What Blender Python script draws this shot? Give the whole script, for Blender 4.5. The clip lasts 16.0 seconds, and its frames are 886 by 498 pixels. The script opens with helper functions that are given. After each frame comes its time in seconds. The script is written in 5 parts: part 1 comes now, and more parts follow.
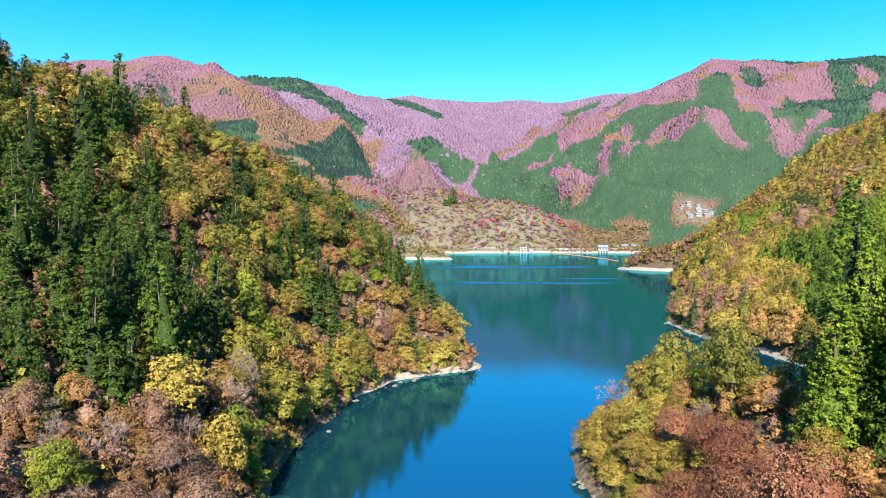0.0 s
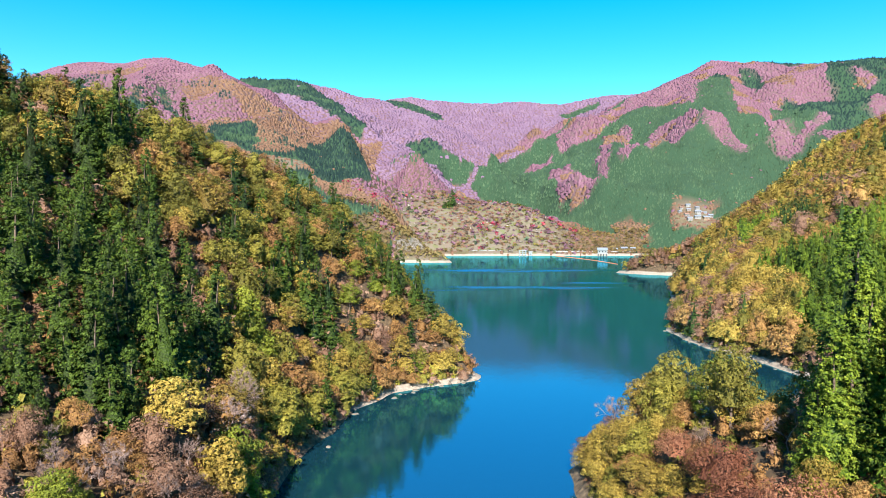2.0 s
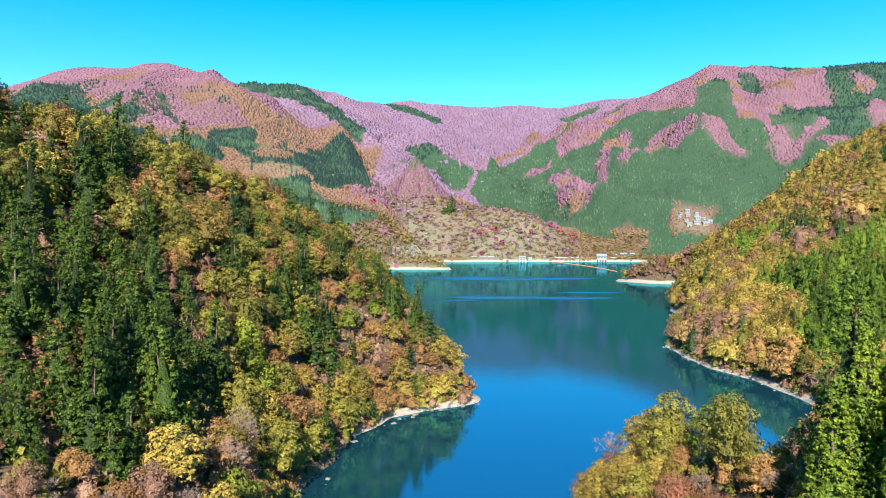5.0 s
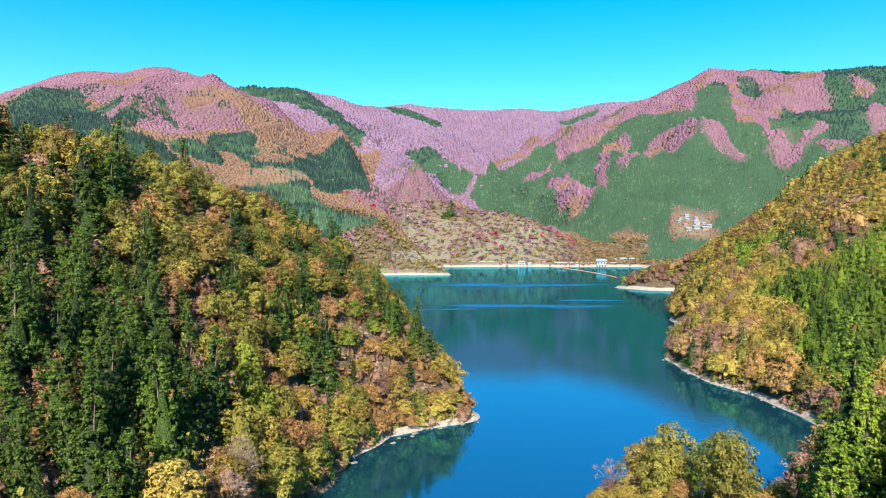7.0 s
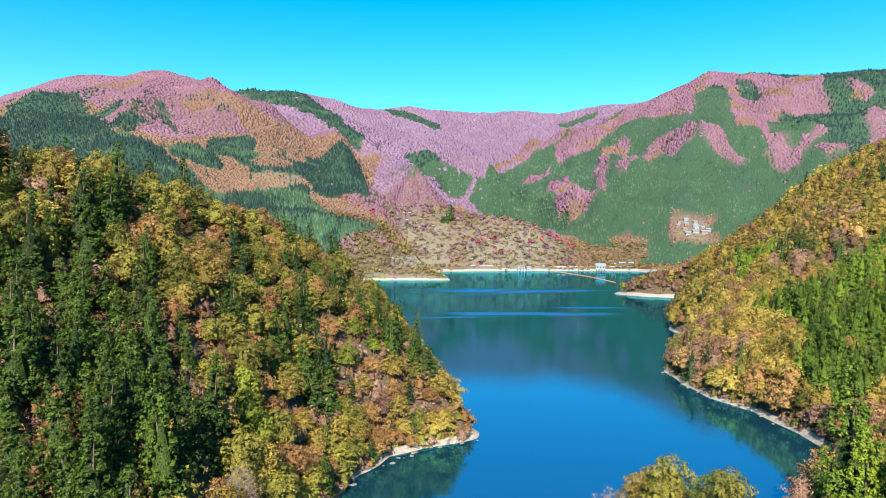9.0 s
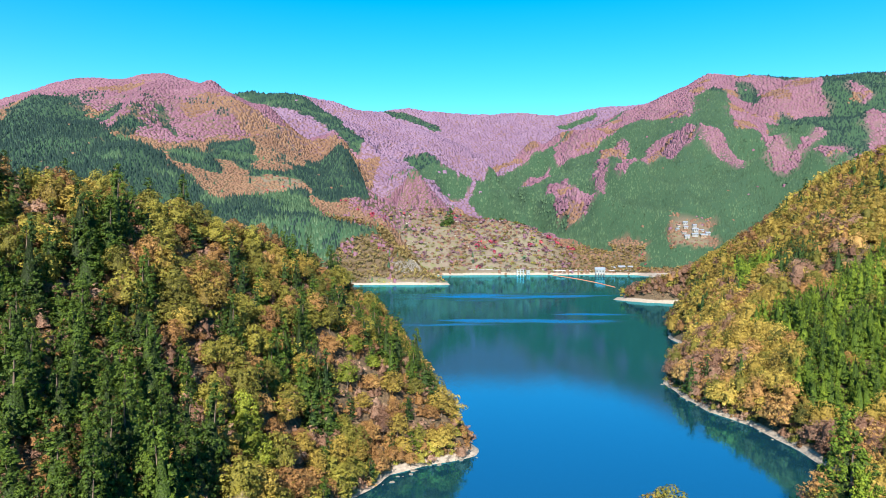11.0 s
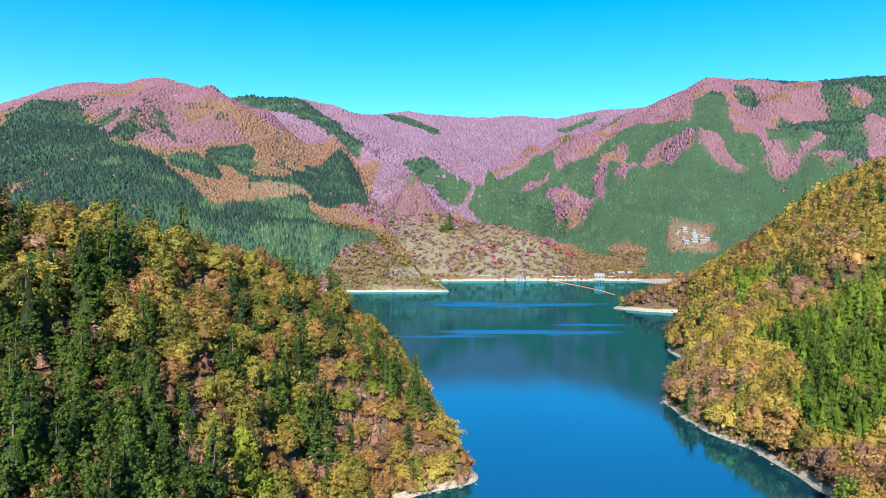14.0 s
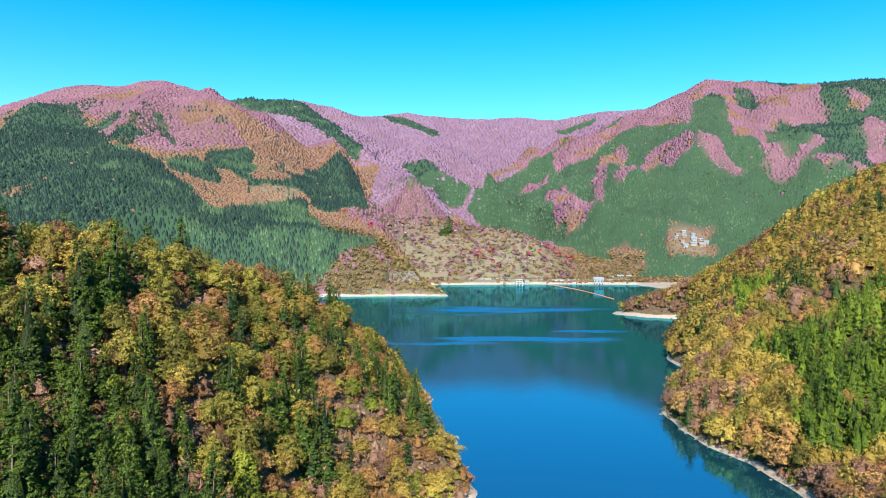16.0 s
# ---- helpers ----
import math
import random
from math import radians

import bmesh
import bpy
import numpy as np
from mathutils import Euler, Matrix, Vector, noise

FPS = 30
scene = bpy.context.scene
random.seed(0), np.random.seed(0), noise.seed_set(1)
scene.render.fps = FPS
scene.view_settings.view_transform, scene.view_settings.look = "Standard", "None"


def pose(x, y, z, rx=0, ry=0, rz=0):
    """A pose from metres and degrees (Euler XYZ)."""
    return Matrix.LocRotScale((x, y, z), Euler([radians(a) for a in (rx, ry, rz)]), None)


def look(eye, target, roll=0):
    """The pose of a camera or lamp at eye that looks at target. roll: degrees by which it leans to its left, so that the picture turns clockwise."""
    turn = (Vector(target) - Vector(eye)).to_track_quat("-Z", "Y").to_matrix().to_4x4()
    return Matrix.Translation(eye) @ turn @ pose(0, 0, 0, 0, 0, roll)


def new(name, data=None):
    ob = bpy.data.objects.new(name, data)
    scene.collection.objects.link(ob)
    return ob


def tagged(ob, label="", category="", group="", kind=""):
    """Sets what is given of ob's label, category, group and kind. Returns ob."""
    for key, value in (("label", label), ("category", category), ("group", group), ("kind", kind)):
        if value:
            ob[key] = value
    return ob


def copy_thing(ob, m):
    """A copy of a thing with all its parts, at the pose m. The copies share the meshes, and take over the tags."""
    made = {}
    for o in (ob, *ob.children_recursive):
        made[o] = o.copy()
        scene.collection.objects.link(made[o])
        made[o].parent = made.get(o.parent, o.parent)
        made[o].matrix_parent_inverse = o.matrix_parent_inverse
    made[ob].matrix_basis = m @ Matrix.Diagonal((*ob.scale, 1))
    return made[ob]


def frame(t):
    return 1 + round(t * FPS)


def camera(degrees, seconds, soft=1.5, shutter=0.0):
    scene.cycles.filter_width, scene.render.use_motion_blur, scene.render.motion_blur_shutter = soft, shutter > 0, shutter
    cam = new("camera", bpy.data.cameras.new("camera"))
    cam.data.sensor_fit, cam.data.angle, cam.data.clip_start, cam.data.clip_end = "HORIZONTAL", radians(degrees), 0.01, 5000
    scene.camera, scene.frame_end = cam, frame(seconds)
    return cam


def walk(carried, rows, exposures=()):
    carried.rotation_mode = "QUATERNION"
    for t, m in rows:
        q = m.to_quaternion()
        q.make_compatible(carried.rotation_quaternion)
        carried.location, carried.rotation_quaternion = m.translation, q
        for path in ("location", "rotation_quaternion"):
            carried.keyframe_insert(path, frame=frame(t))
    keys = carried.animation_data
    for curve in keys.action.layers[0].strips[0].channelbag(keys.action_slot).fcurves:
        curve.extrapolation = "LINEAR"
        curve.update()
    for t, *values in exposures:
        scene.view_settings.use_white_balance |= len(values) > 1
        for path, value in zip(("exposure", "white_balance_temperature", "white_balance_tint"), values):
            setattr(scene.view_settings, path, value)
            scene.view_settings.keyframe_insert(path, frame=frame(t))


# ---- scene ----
# A drone rises straight up over a mountain reservoir in autumn.
cam = camera(68.0, 16.0, soft=0.55)
# seconds, metres above the lake, pitch, yaw
CLIMB = [
    (0.0, 48.40, -1.751, 0.000), (0.5, 49.19, -1.742, -0.029), (1.0, 50.15, -1.735, -0.032),
    (1.5, 50.94, -1.701, -0.039), (2.0, 51.94, -1.679, -0.046), (2.5, 52.89, -1.660, -0.049),
    (3.0, 53.99, -1.622, -0.053), (3.5, 55.04, -1.579, -0.062), (4.0, 56.36, -1.543, -0.071),
    (6.5, 62.84, -1.312, -0.133), (7.0, 64.28, -1.265, -0.137), (7.5, 65.70, -1.236, -0.150),
    (8.0, 67.19, -1.199, -0.180), (8.5, 68.49, -1.174, -0.188), (9.0, 70.04, -1.139, -0.194),
    (11.5, 76.99, -1.020, -0.253), (12.0, 78.48, -0.986, -0.258), (12.5, 79.95, -0.968, -0.265),
    (13.0, 81.39, -0.945, -0.270), (13.5, 82.71, -0.915, -0.278), (14.0, 84.16, -0.905, -0.297),
    (14.5, 85.64, -0.887, -0.311), (15.0, 86.97, -0.865, -0.325), (15.5, 88.44, -0.848, -0.338),
    (16.0, 89.65, -0.830, -0.359),
]
walk(cam, [(t, pose(0, 0, z, 90 + pitch, 0, yaw)) for t, z, pitch, yaw in CLIMB], [(0.0, 1.45), (6.0, 1.40), (16.0, 1.27)])
# ---- world, sun, exposure ----
SUN_AHEAD, SUN_HIGH = 6.0, 35.0     # the light runs this far right of the view, from this height
world = bpy.data.worlds.new("autumn_sky")
scene.world = world
world.use_nodes = True
wn, wl = world.node_tree.nodes, world.node_tree.links
wn.clear()
sky = wn.new("ShaderNodeTexSky")
sky.sky_type = "NISHITA"
sky.sun_disc = False
sky.sun_elevation = radians(SUN_HIGH)
sky.sun_rotation = radians(180 + SUN_AHEAD)
sky.altitude, sky.air_density, sky.dust_density, sky.ozone_density = 600, 1.0, 0.0, 2.5
rich = wn.new("ShaderNodeHueSaturation")
rich.inputs["Hue"].default_value = 0.487
rich.inputs["Saturation"].default_value = 1.5
back = wn.new("ShaderNodeBackground")
back.inputs["Strength"].default_value = 0.10
wout = wn.new("ShaderNodeOutputWorld")
wl.new(sky.outputs[0], rich.inputs["Color"])
wl.new(rich.outputs[0], back.inputs["Color"])
wl.new(back.outputs[0], wout.inputs["Surface"])
sun_data = bpy.data.lights.new("sun", "SUN")
sun_data.energy, sun_data.angle, sun_data.color = 5.0, radians(0.5), (1.0, 0.95, 0.86)
sun = new("sun", sun_data)
sun.matrix_world = look((0, 0, 300), (math.sin(radians(SUN_AHEAD)) * math.cos(radians(SUN_HIGH)),
                                      math.cos(radians(SUN_AHEAD)) * math.cos(radians(SUN_HIGH)), 300 - math.sin(radians(SUN_HIGH))))
# ---- materials ----
def material(name):
    m = bpy.data.materials.new(name)
    m.use_nodes = True
    n, l = m.node_tree.nodes, m.node_tree.links
    return m, n, l, n["Principled BSDF"]


def ramp_node(n, stops):
    r = n.new("ShaderNodeValToRGB")
    while len(r.color_ramp.elements) < len(stops):
        r.color_ramp.elements.new(0.5)
    for e, (p, c) in zip(r.color_ramp.elements, stops):
        e.position, e.color = p, (*c, 1)
    return r


def noise_node(n, l, scale, detail=3.0, coords=None):
    t = n.new("ShaderNodeTexNoise")
    t.inputs["Scale"].default_value, t.inputs["Detail"].default_value = scale, detail
    if coords is not None:
        l.new(coords, t.inputs["Vector"])
    return t


def foliage(name, stops, through_light=0.25, fine=3.0, whole=0.45, gaps=.42):
    """Leaves: the colour runs over the stops, leaf by leaf and tree by tree."""
    m, n, l, b = material(name)
    at = n.new("ShaderNodeAttribute")
    at.attribute_name = "vary"
    info = n.new("ShaderNodeObjectInfo")
    mix = n.new("ShaderNodeMix")
    mix.inputs["Factor"].default_value = whole
    l.new(at.outputs["Fac"], mix.inputs["A"])
    l.new(info.outputs["Random"], mix.inputs["B"])
    r = ramp_node(n, stops)
    pos = n.new("ShaderNodeNewGeometry").outputs["Position"]
    leaves = noise_node(n, l, fine, 2, pos)
    speck = n.new("ShaderNodeMath")
    speck.operation = "MULTIPLY_ADD"
    speck.inputs[1].default_value, speck.inputs[2].default_value = (1.1, -.55) if fine > 1 else (.5, -.25)
    l.new(leaves.outputs["Fac"], speck.inputs[0])
    tone = n.new("ShaderNodeMath")
    l.new(mix.outputs["Result"], tone.inputs[0])
    l.new(speck.outputs[0], tone.inputs[1])
    l.new(tone.outputs[0], r.inputs["Fac"])
    l.new(r.outputs["Color"], b.inputs["Base Color"])
    rough_leaf = n.new("ShaderNodeBump")
    rough_leaf.inputs["Strength"].default_value, rough_leaf.inputs["Distance"].default_value = .9 if fine > 1 else .25, 1.1 / fine
    l.new(leaves.outputs["Fac"], rough_leaf.inputs["Height"])
    l.new(rough_leaf.outputs[0], b.inputs["Normal"])
    b.inputs["Roughness"].default_value = 0.6
    b.inputs["Specular IOR Level"].default_value = 0.25
    face = b.outputs[0]
    if through_light > 0:
        tr = n.new("ShaderNodeBsdfTranslucent")
        l.new(r.outputs["Color"], tr.inputs["Color"])
        ms = n.new("ShaderNodeMixShader")
        ms.inputs["Fac"].default_value = through_light
        l.new(face, ms.inputs[1])
        l.new(tr.outputs[0], ms.inputs[2])
        face = ms.outputs[0]
    if fine > 2:         # a spray is many leaves with gaps between them
        ragged = noise_node(n, l, fine * 1.5, 2, pos)
        gap = n.new("ShaderNodeMath")
        gap.operation = "LESS_THAN"
        gap.inputs[1].default_value = gaps
        l.new(ragged.outputs["Fac"], gap.inputs[0])
        clear = n.new("ShaderNodeBsdfTransparent")
        cut = n.new("ShaderNodeMixShader")
        l.new(gap.outputs[0], cut.inputs["Fac"])
        l.new(face, cut.inputs[1])
        l.new(clear.outputs[0], cut.inputs[2])
        face = cut.outputs[0]
    l.new(face, n["Material Output"].inputs["Surface"])
    return m


def plain(name, colour, rough=0.8, grain_scale=4.0, depth=0.25, bump=0.2, metal=0.0):
    """A surface with grain and stains at two scales."""
    m, n, l, b = material(name)
    pos = n.new("ShaderNodeTexCoord").outputs["Object"]
    fine, broad = noise_node(n, l, grain_scale, 5, pos), noise_node(n, l, grain_scale * .13, 3, pos)
    add = n.new("ShaderNodeMath")
    add.operation = "MULTIPLY"
    l.new(fine.outputs["Fac"], add.inputs[0])
    l.new(broad.outputs["Fac"], add.inputs[1])
    r = ramp_node(n, [(0.08, [c * (1 - depth) for c in colour]), (0.42, [min(1, c * (1 + depth * .5)) for c in colour])])
    l.new(add.outputs[0], r.inputs["Fac"])
    l.new(r.outputs["Color"], b.inputs["Base Color"])
    b.inputs["Roughness"].default_value, b.inputs["Metallic"].default_value = rough, metal
    bp = n.new("ShaderNodeBump")
    bp.inputs["Strength"].default_value = bump
    l.new(fine.outputs["Fac"], bp.inputs["Height"])
    l.new(bp.outputs[0], b.inputs["Normal"])
    return m


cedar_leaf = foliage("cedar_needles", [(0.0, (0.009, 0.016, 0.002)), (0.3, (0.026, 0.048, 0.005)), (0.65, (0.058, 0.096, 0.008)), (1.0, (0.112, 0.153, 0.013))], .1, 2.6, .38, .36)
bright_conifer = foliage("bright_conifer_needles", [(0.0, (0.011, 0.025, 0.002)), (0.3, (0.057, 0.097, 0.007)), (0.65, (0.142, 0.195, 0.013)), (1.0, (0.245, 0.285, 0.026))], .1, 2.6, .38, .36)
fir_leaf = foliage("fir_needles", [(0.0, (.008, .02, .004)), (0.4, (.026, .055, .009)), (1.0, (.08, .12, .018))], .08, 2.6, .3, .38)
yellow_leaf = foliage("yellow_autumn_leaves", [(0.0, (0.076, 0.051, 0.011)), (0.35, (0.205, 0.141, 0.026)), (0.7, (0.355, 0.247, 0.045)), (1.0, (0.54, 0.405, 0.088))], .16)
olive_leaf = foliage("olive_autumn_leaves", [(0.0, (0.046, 0.046, 0.008)), (0.5, (0.160, 0.140, 0.021)), (1.0, (0.365, 0.305, 0.047))], .16)
orange_leaf = foliage("orange_autumn_leaves", [(0.0, (0.085, 0.040, 0.016)), (0.4, (0.215, 0.106, 0.036)), (0.75, (0.36, 0.195, 0.062)), (1.0, (0.51, 0.32, 0.105))], .16)
russet_leaf = foliage("russet_autumn_leaves", [(0.0, (0.075, 0.036, 0.023)), (0.5, (0.185, 0.096, 0.060)), (1.0, (0.35, 0.21, 0.14))], .16)
lime_leaf = foliage("yellow_green_leaves", [(0.0, (.040, .050, .005)), (0.4, (.125, .145, .014)), (0.75, (.23, .255, .024)), (1.0, (.38, .39, .05))], .2)
red_leaf = foliage("brick_red_leaves", [(0.0, (0.105, 0.036, 0.020)), (0.5, (0.235, 0.088, 0.048)), (1.0, (0.42, 0.20, 0.105))], .22)
twig_mat = foliage("bare_twigs", [(0.0, (.15, .095, .08)), (0.5, (.27, .18, .15)), (1.0, (.42, .31, .27))], 0, 1.9)
bark = plain("bark", (.13, .09, .065), .9, 3.0, .4, .5)
# extra blue in the far conifers and bare wood stands in for haze
far_conifer = foliage("far_conifer", [(0.0, (0.019, 0.042, 0.019)), (0.5, (0.037, 0.070, 0.034)), (1.0, (0.065, 0.108, 0.052))], 0, .55, 0)
# darker, bluer copy of the far conifers, with slope shade put into the colour
far_dark_conifer = foliage("far_dark_conifer", [(0.0, (0.006, 0.017, 0.015)), (0.5, (0.011, 0.027, 0.021)), (1.0, (0.022, 0.043, 0.029))], 0, .55, 0)
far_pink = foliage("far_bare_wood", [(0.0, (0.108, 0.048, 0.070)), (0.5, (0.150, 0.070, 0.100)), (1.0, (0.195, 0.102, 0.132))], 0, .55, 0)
# bare wood of the distant ridges, paler and mauve: haze put into the colour
far_hazed = foliage("far_hazed_wood", [(0.0, (0.110, 0.062, 0.102)), (0.5, (0.145, 0.087, 0.140)), (1.0, (0.185, 0.120, 0.178))], 0, .55, 0)
far_orange = foliage("far_orange_wood", [(0.0, (0.098, 0.048, 0.032)), (0.5, (0.138, 0.074, 0.045)), (1.0, (0.190, 0.112, 0.064))], 0, .55, 0)
far_gold = foliage("far_golden_wood", [(0.0, (0.080, 0.052, 0.020)), (0.5, (0.145, 0.098, 0.034)), (1.0, (0.23, 0.165, 0.052))], 0, .55, 0)
far_red = foliage("far_red_maple", [(0.0, (.14, .008, .03)), (0.5, (.24, .018, .055)), (1.0, (.34, .05, .06))], 0, .55, 0)
pale_grass = foliage("pale_pampas_grass", [(0.0, (.20, .16, .13)), (0.5, (.30, .25, .21)), (1.0, (.42, .36, .31))], .2, 1.5, 0)


def ground_material():
    m, n, l, b = material("ground_cover")
    geo = n.new("ShaderNodeNewGeometry").outputs["Position"]
    sep = n.new("ShaderNodeSeparateXYZ")
    l.new(geo, sep.inputs[0])
    fine, broad = noise_node(n, l, .9, 6, geo), noise_node(n, l, .045, 4, geo)
    litter = ramp_node(n, [(0.3, (.03, .022, .012)), (0.5, (.08, .05, .026)), (0.7, (.15, .10, .05))])
    l.new(fine.outputs["Fac"], litter.inputs["Fac"])
    grass = ramp_node(n, [(0.3, (.095, .088, .042)), (0.43, (.135, .112, .068)), (0.52, (.16, .12, .095)), (0.62, (.12, .125, .048)), (0.72, (.15, .118, .08))])
    l.new(broad.outputs["Fac"], grass.inputs["Fac"])
    open_land = n.new("ShaderNodeAttribute")
    open_land.attribute_name = "open_land"
    mix1 = n.new("ShaderNodeMix")
    mix1.data_type = "RGBA"
    l.new(open_land.outputs["Fac"], mix1.inputs["Factor"])
    l.new(litter.outputs["Color"], mix1.inputs["A"])
    l.new(grass.outputs["Color"], mix1.inputs["B"])
    far_wood = n.new("ShaderNodeAttribute")
    far_wood.attribute_name = "far_wood"
    pink = ramp_node(n, [(0.35, (.10, .048, .06)), (0.65, (.165, .085, .105))])
    l.new(fine.outputs["Fac"], pink.inputs["Fac"])
    mix2 = n.new("ShaderNodeMix")
    mix2.data_type = "RGBA"
    l.new(far_wood.outputs["Fac"], mix2.inputs["Factor"])
    l.new(mix1.outputs["Result"], mix2.inputs["A"])
    l.new(pink.outputs["Color"], mix2.inputs["B"])
    green_wood = n.new("ShaderNodeAttribute")
    green_wood.attribute_name = "green_wood"
    mix4 = n.new("ShaderNodeMix")
    mix4.data_type = "RGBA"
    l.new(green_wood.outputs["Fac"], mix4.inputs["Factor"])
    l.new(mix2.outputs["Result"], mix4.inputs["A"])
    mix4.inputs["B"].default_value = (.018, .05, .02, 1)
    sand = ramp_node(n, [(0.3, (.19, .15, .115)), (0.7, (.36, .295, .235))])
    l.new(fine.outputs["Fac"], sand.inputs["Fac"])
    edge = n.new("ShaderNodeMath")
    edge.operation = "MULTIPLY_ADD"
    edge.inputs[1].default_value, edge.inputs[2].default_value = 2.2, -1.1
    l.new(broad.outputs["Fac"], edge.inputs[0])
    less = n.new("ShaderNodeMath")
    less.operation = "ADD"
    top = n.new("ShaderNodeAttribute")
    top.attribute_name = "beach_top"
    part_up = n.new("ShaderNodeMath")
    part_up.operation = "DIVIDE"
    l.new(sep.outputs["Z"], part_up.inputs[0])
    l.new(top.outputs["Fac"], part_up.inputs[1])
    l.new(part_up.outputs[0], less.inputs[0])
    l.new(edge.outputs[0], less.inputs[1])
    band = n.new("ShaderNodeMapRange")
    band.inputs["From Min"].default_value, band.inputs["From Max"].default_value = 1.3, 1.8
    band.inputs["To Min"].default_value, band.inputs["To Max"].default_value = 1.0, 0.0
    l.new(less.outputs[0], band.inputs["Value"])
    mix3 = n.new("ShaderNodeMix")
    mix3.data_type = "RGBA"
    sandy = n.new("ShaderNodeAttribute")
    sandy.attribute_name = "sandy"
    part_sand = n.new("ShaderNodeMath")
    part_sand.operation = "MULTIPLY"
    l.new(band.outputs[0], part_sand.inputs[0])
    l.new(sandy.outputs["Fac"], part_sand.inputs[1])
    l.new(part_sand.outputs[0], mix3.inputs["Factor"])
    l.new(mix4.outputs["Result"], mix3.inputs["A"])
    l.new(sand.outputs["Color"], mix3.inputs["B"])
    l.new(mix3.outputs["Result"], b.inputs["Base Color"])
    b.inputs["Roughness"].default_value = .95
    bp = n.new("ShaderNodeBump")
    bp.inputs["Strength"].default_value, bp.inputs["Distance"].default_value = .6, .6
    l.new(fine.outputs["Fac"], bp.inputs["Height"])
    l.new(bp.outputs[0], b.inputs["Normal"])
    return m


def water_material():
    m, n, l, b = material("lake_water")
    geo = n.new("ShaderNodeNewGeometry").outputs["Position"]
    body = n.new("ShaderNodeBsdfDiffuse")
    body.inputs["Color"].default_value = (.006, .033, .050, 1)
    gloss = n.new("ShaderNodeBsdfGlossy")
    gloss.inputs["Color"].default_value = (.16, .77, 1.0, 1)
    edge = n.new("ShaderNodeFresnel")
    edge.inputs["IOR"].default_value = 3.7
    both = n.new("ShaderNodeMixShader")
    l.new(edge.outputs[0], both.inputs["Fac"])
    l.new(body.outputs[0], both.inputs[1])
    l.new(gloss.outputs[0], both.inputs[2])
    l.new(both.outputs[0], n["Material Output"].inputs["Surface"])
    # breeze: long patches across the lake where the surface is rippled
    stretch = n.new("ShaderNodeMapping")
    stretch.inputs["Scale"].default_value = (.009, .035, 1)
    l.new(geo, stretch.inputs["Vector"])
    ragged = noise_node(n, l, 1.0, 4, stretch.outputs[0])
    patches = []
    for cx, cy, rx, ry in ((60, 830, 330, 62), (60, 585, 120, 34), (150, 640, 60, 16)):
        put = n.new("ShaderNodeMapping")
        put.vector_type = "TEXTURE"
        put.inputs["Location"].default_value, put.inputs["Scale"].default_value = (cx, cy, 0), (rx, ry, 1)
        l.new(geo, put.inputs["Vector"])
        ln = n.new("ShaderNodeVectorMath")
        ln.operation = "LENGTH"
        l.new(put.outputs[0], ln.inputs[0])
        far = n.new("ShaderNodeMath")
        far.operation = "MULTIPLY_ADD"
        far.inputs[1].default_value = 3.0
        l.new(ragged.outputs["Fac"], far.inputs[0])
        l.new(ln.outputs["Value"], far.inputs[2])
        mask = n.new("ShaderNodeMapRange")
        mask.inputs["From Min"].default_value, mask.inputs["From Max"].default_value = 1.4, 2.3
        mask.inputs["To Min"].default_value, mask.inputs["To Max"].default_value = 1.0, 0.0
        l.new(far.outputs[0], mask.inputs["Value"])
        patches.append(mask.outputs[0])
    wind = n.new("ShaderNodeMath")
    wind.operation = "MAXIMUM"
    l.new(patches[0], wind.inputs[0])
    l.new(patches[1], wind.inputs[1])
    wind2 = n.new("ShaderNodeMath")
    wind2.operation = "MAXIMUM"
    l.new(wind.outputs[0], wind2.inputs[0])
    l.new(patches[2], wind2.inputs[1])
    wind = wind2
    calm = noise_node(n, l, .35, 2, geo)
    ripple = noise_node(n, l, 1.4, 3, geo)
    amp = n.new("ShaderNodeMath")
    amp.operation = "MULTIPLY_ADD"
    amp.inputs[1].default_value, amp.inputs[2].default_value = .1, .012
    l.new(wind.outputs[0], amp.inputs[0])
    b1 = n.new("ShaderNodeBump")
    b1.inputs["Distance"].default_value, b1.inputs["Strength"].default_value = 1.0, .014
    l.new(calm.outputs["Fac"], b1.inputs["Height"])
    b2 = n.new("ShaderNodeBump")
    b2.inputs["Distance"].default_value = 1.0
    l.new(amp.outputs[0], b2.inputs["Strength"])
    l.new(ripple.outputs["Fac"], b2.inputs["Height"])
    l.new(b1.outputs[0], b2.inputs["Normal"])
    # ripples raised by the breeze lean one way
    lean = n.new("ShaderNodeCombineXYZ")
    tilt = n.new("ShaderNodeMath")
    tilt.operation = "MULTIPLY"
    tilt.inputs[1].default_value = -.11
    l.new(wind.outputs[0], tilt.inputs[0])
    l.new(tilt.outputs[0], lean.inputs["Y"])
    tipped = n.new("ShaderNodeVectorMath")
    l.new(b2.outputs[0], tipped.inputs[0])
    l.new(lean.outputs[0], tipped.inputs[1])
    level = n.new("ShaderNodeVectorMath")
    level.operation = "NORMALIZE"
    l.new(tipped.outputs[0], level.inputs[0])
    l.new(level.outputs[0], gloss.inputs["Normal"])
    rough = n.new("ShaderNodeMath")
    rough.operation = "MULTIPLY_ADD"
    rough.inputs[1].default_value, rough.inputs[2].default_value = .1, .04
    l.new(wind.outputs[0], rough.inputs[0])
    l.new(rough.outputs[0], gloss.inputs["Roughness"])
    n.remove(b)
    return m


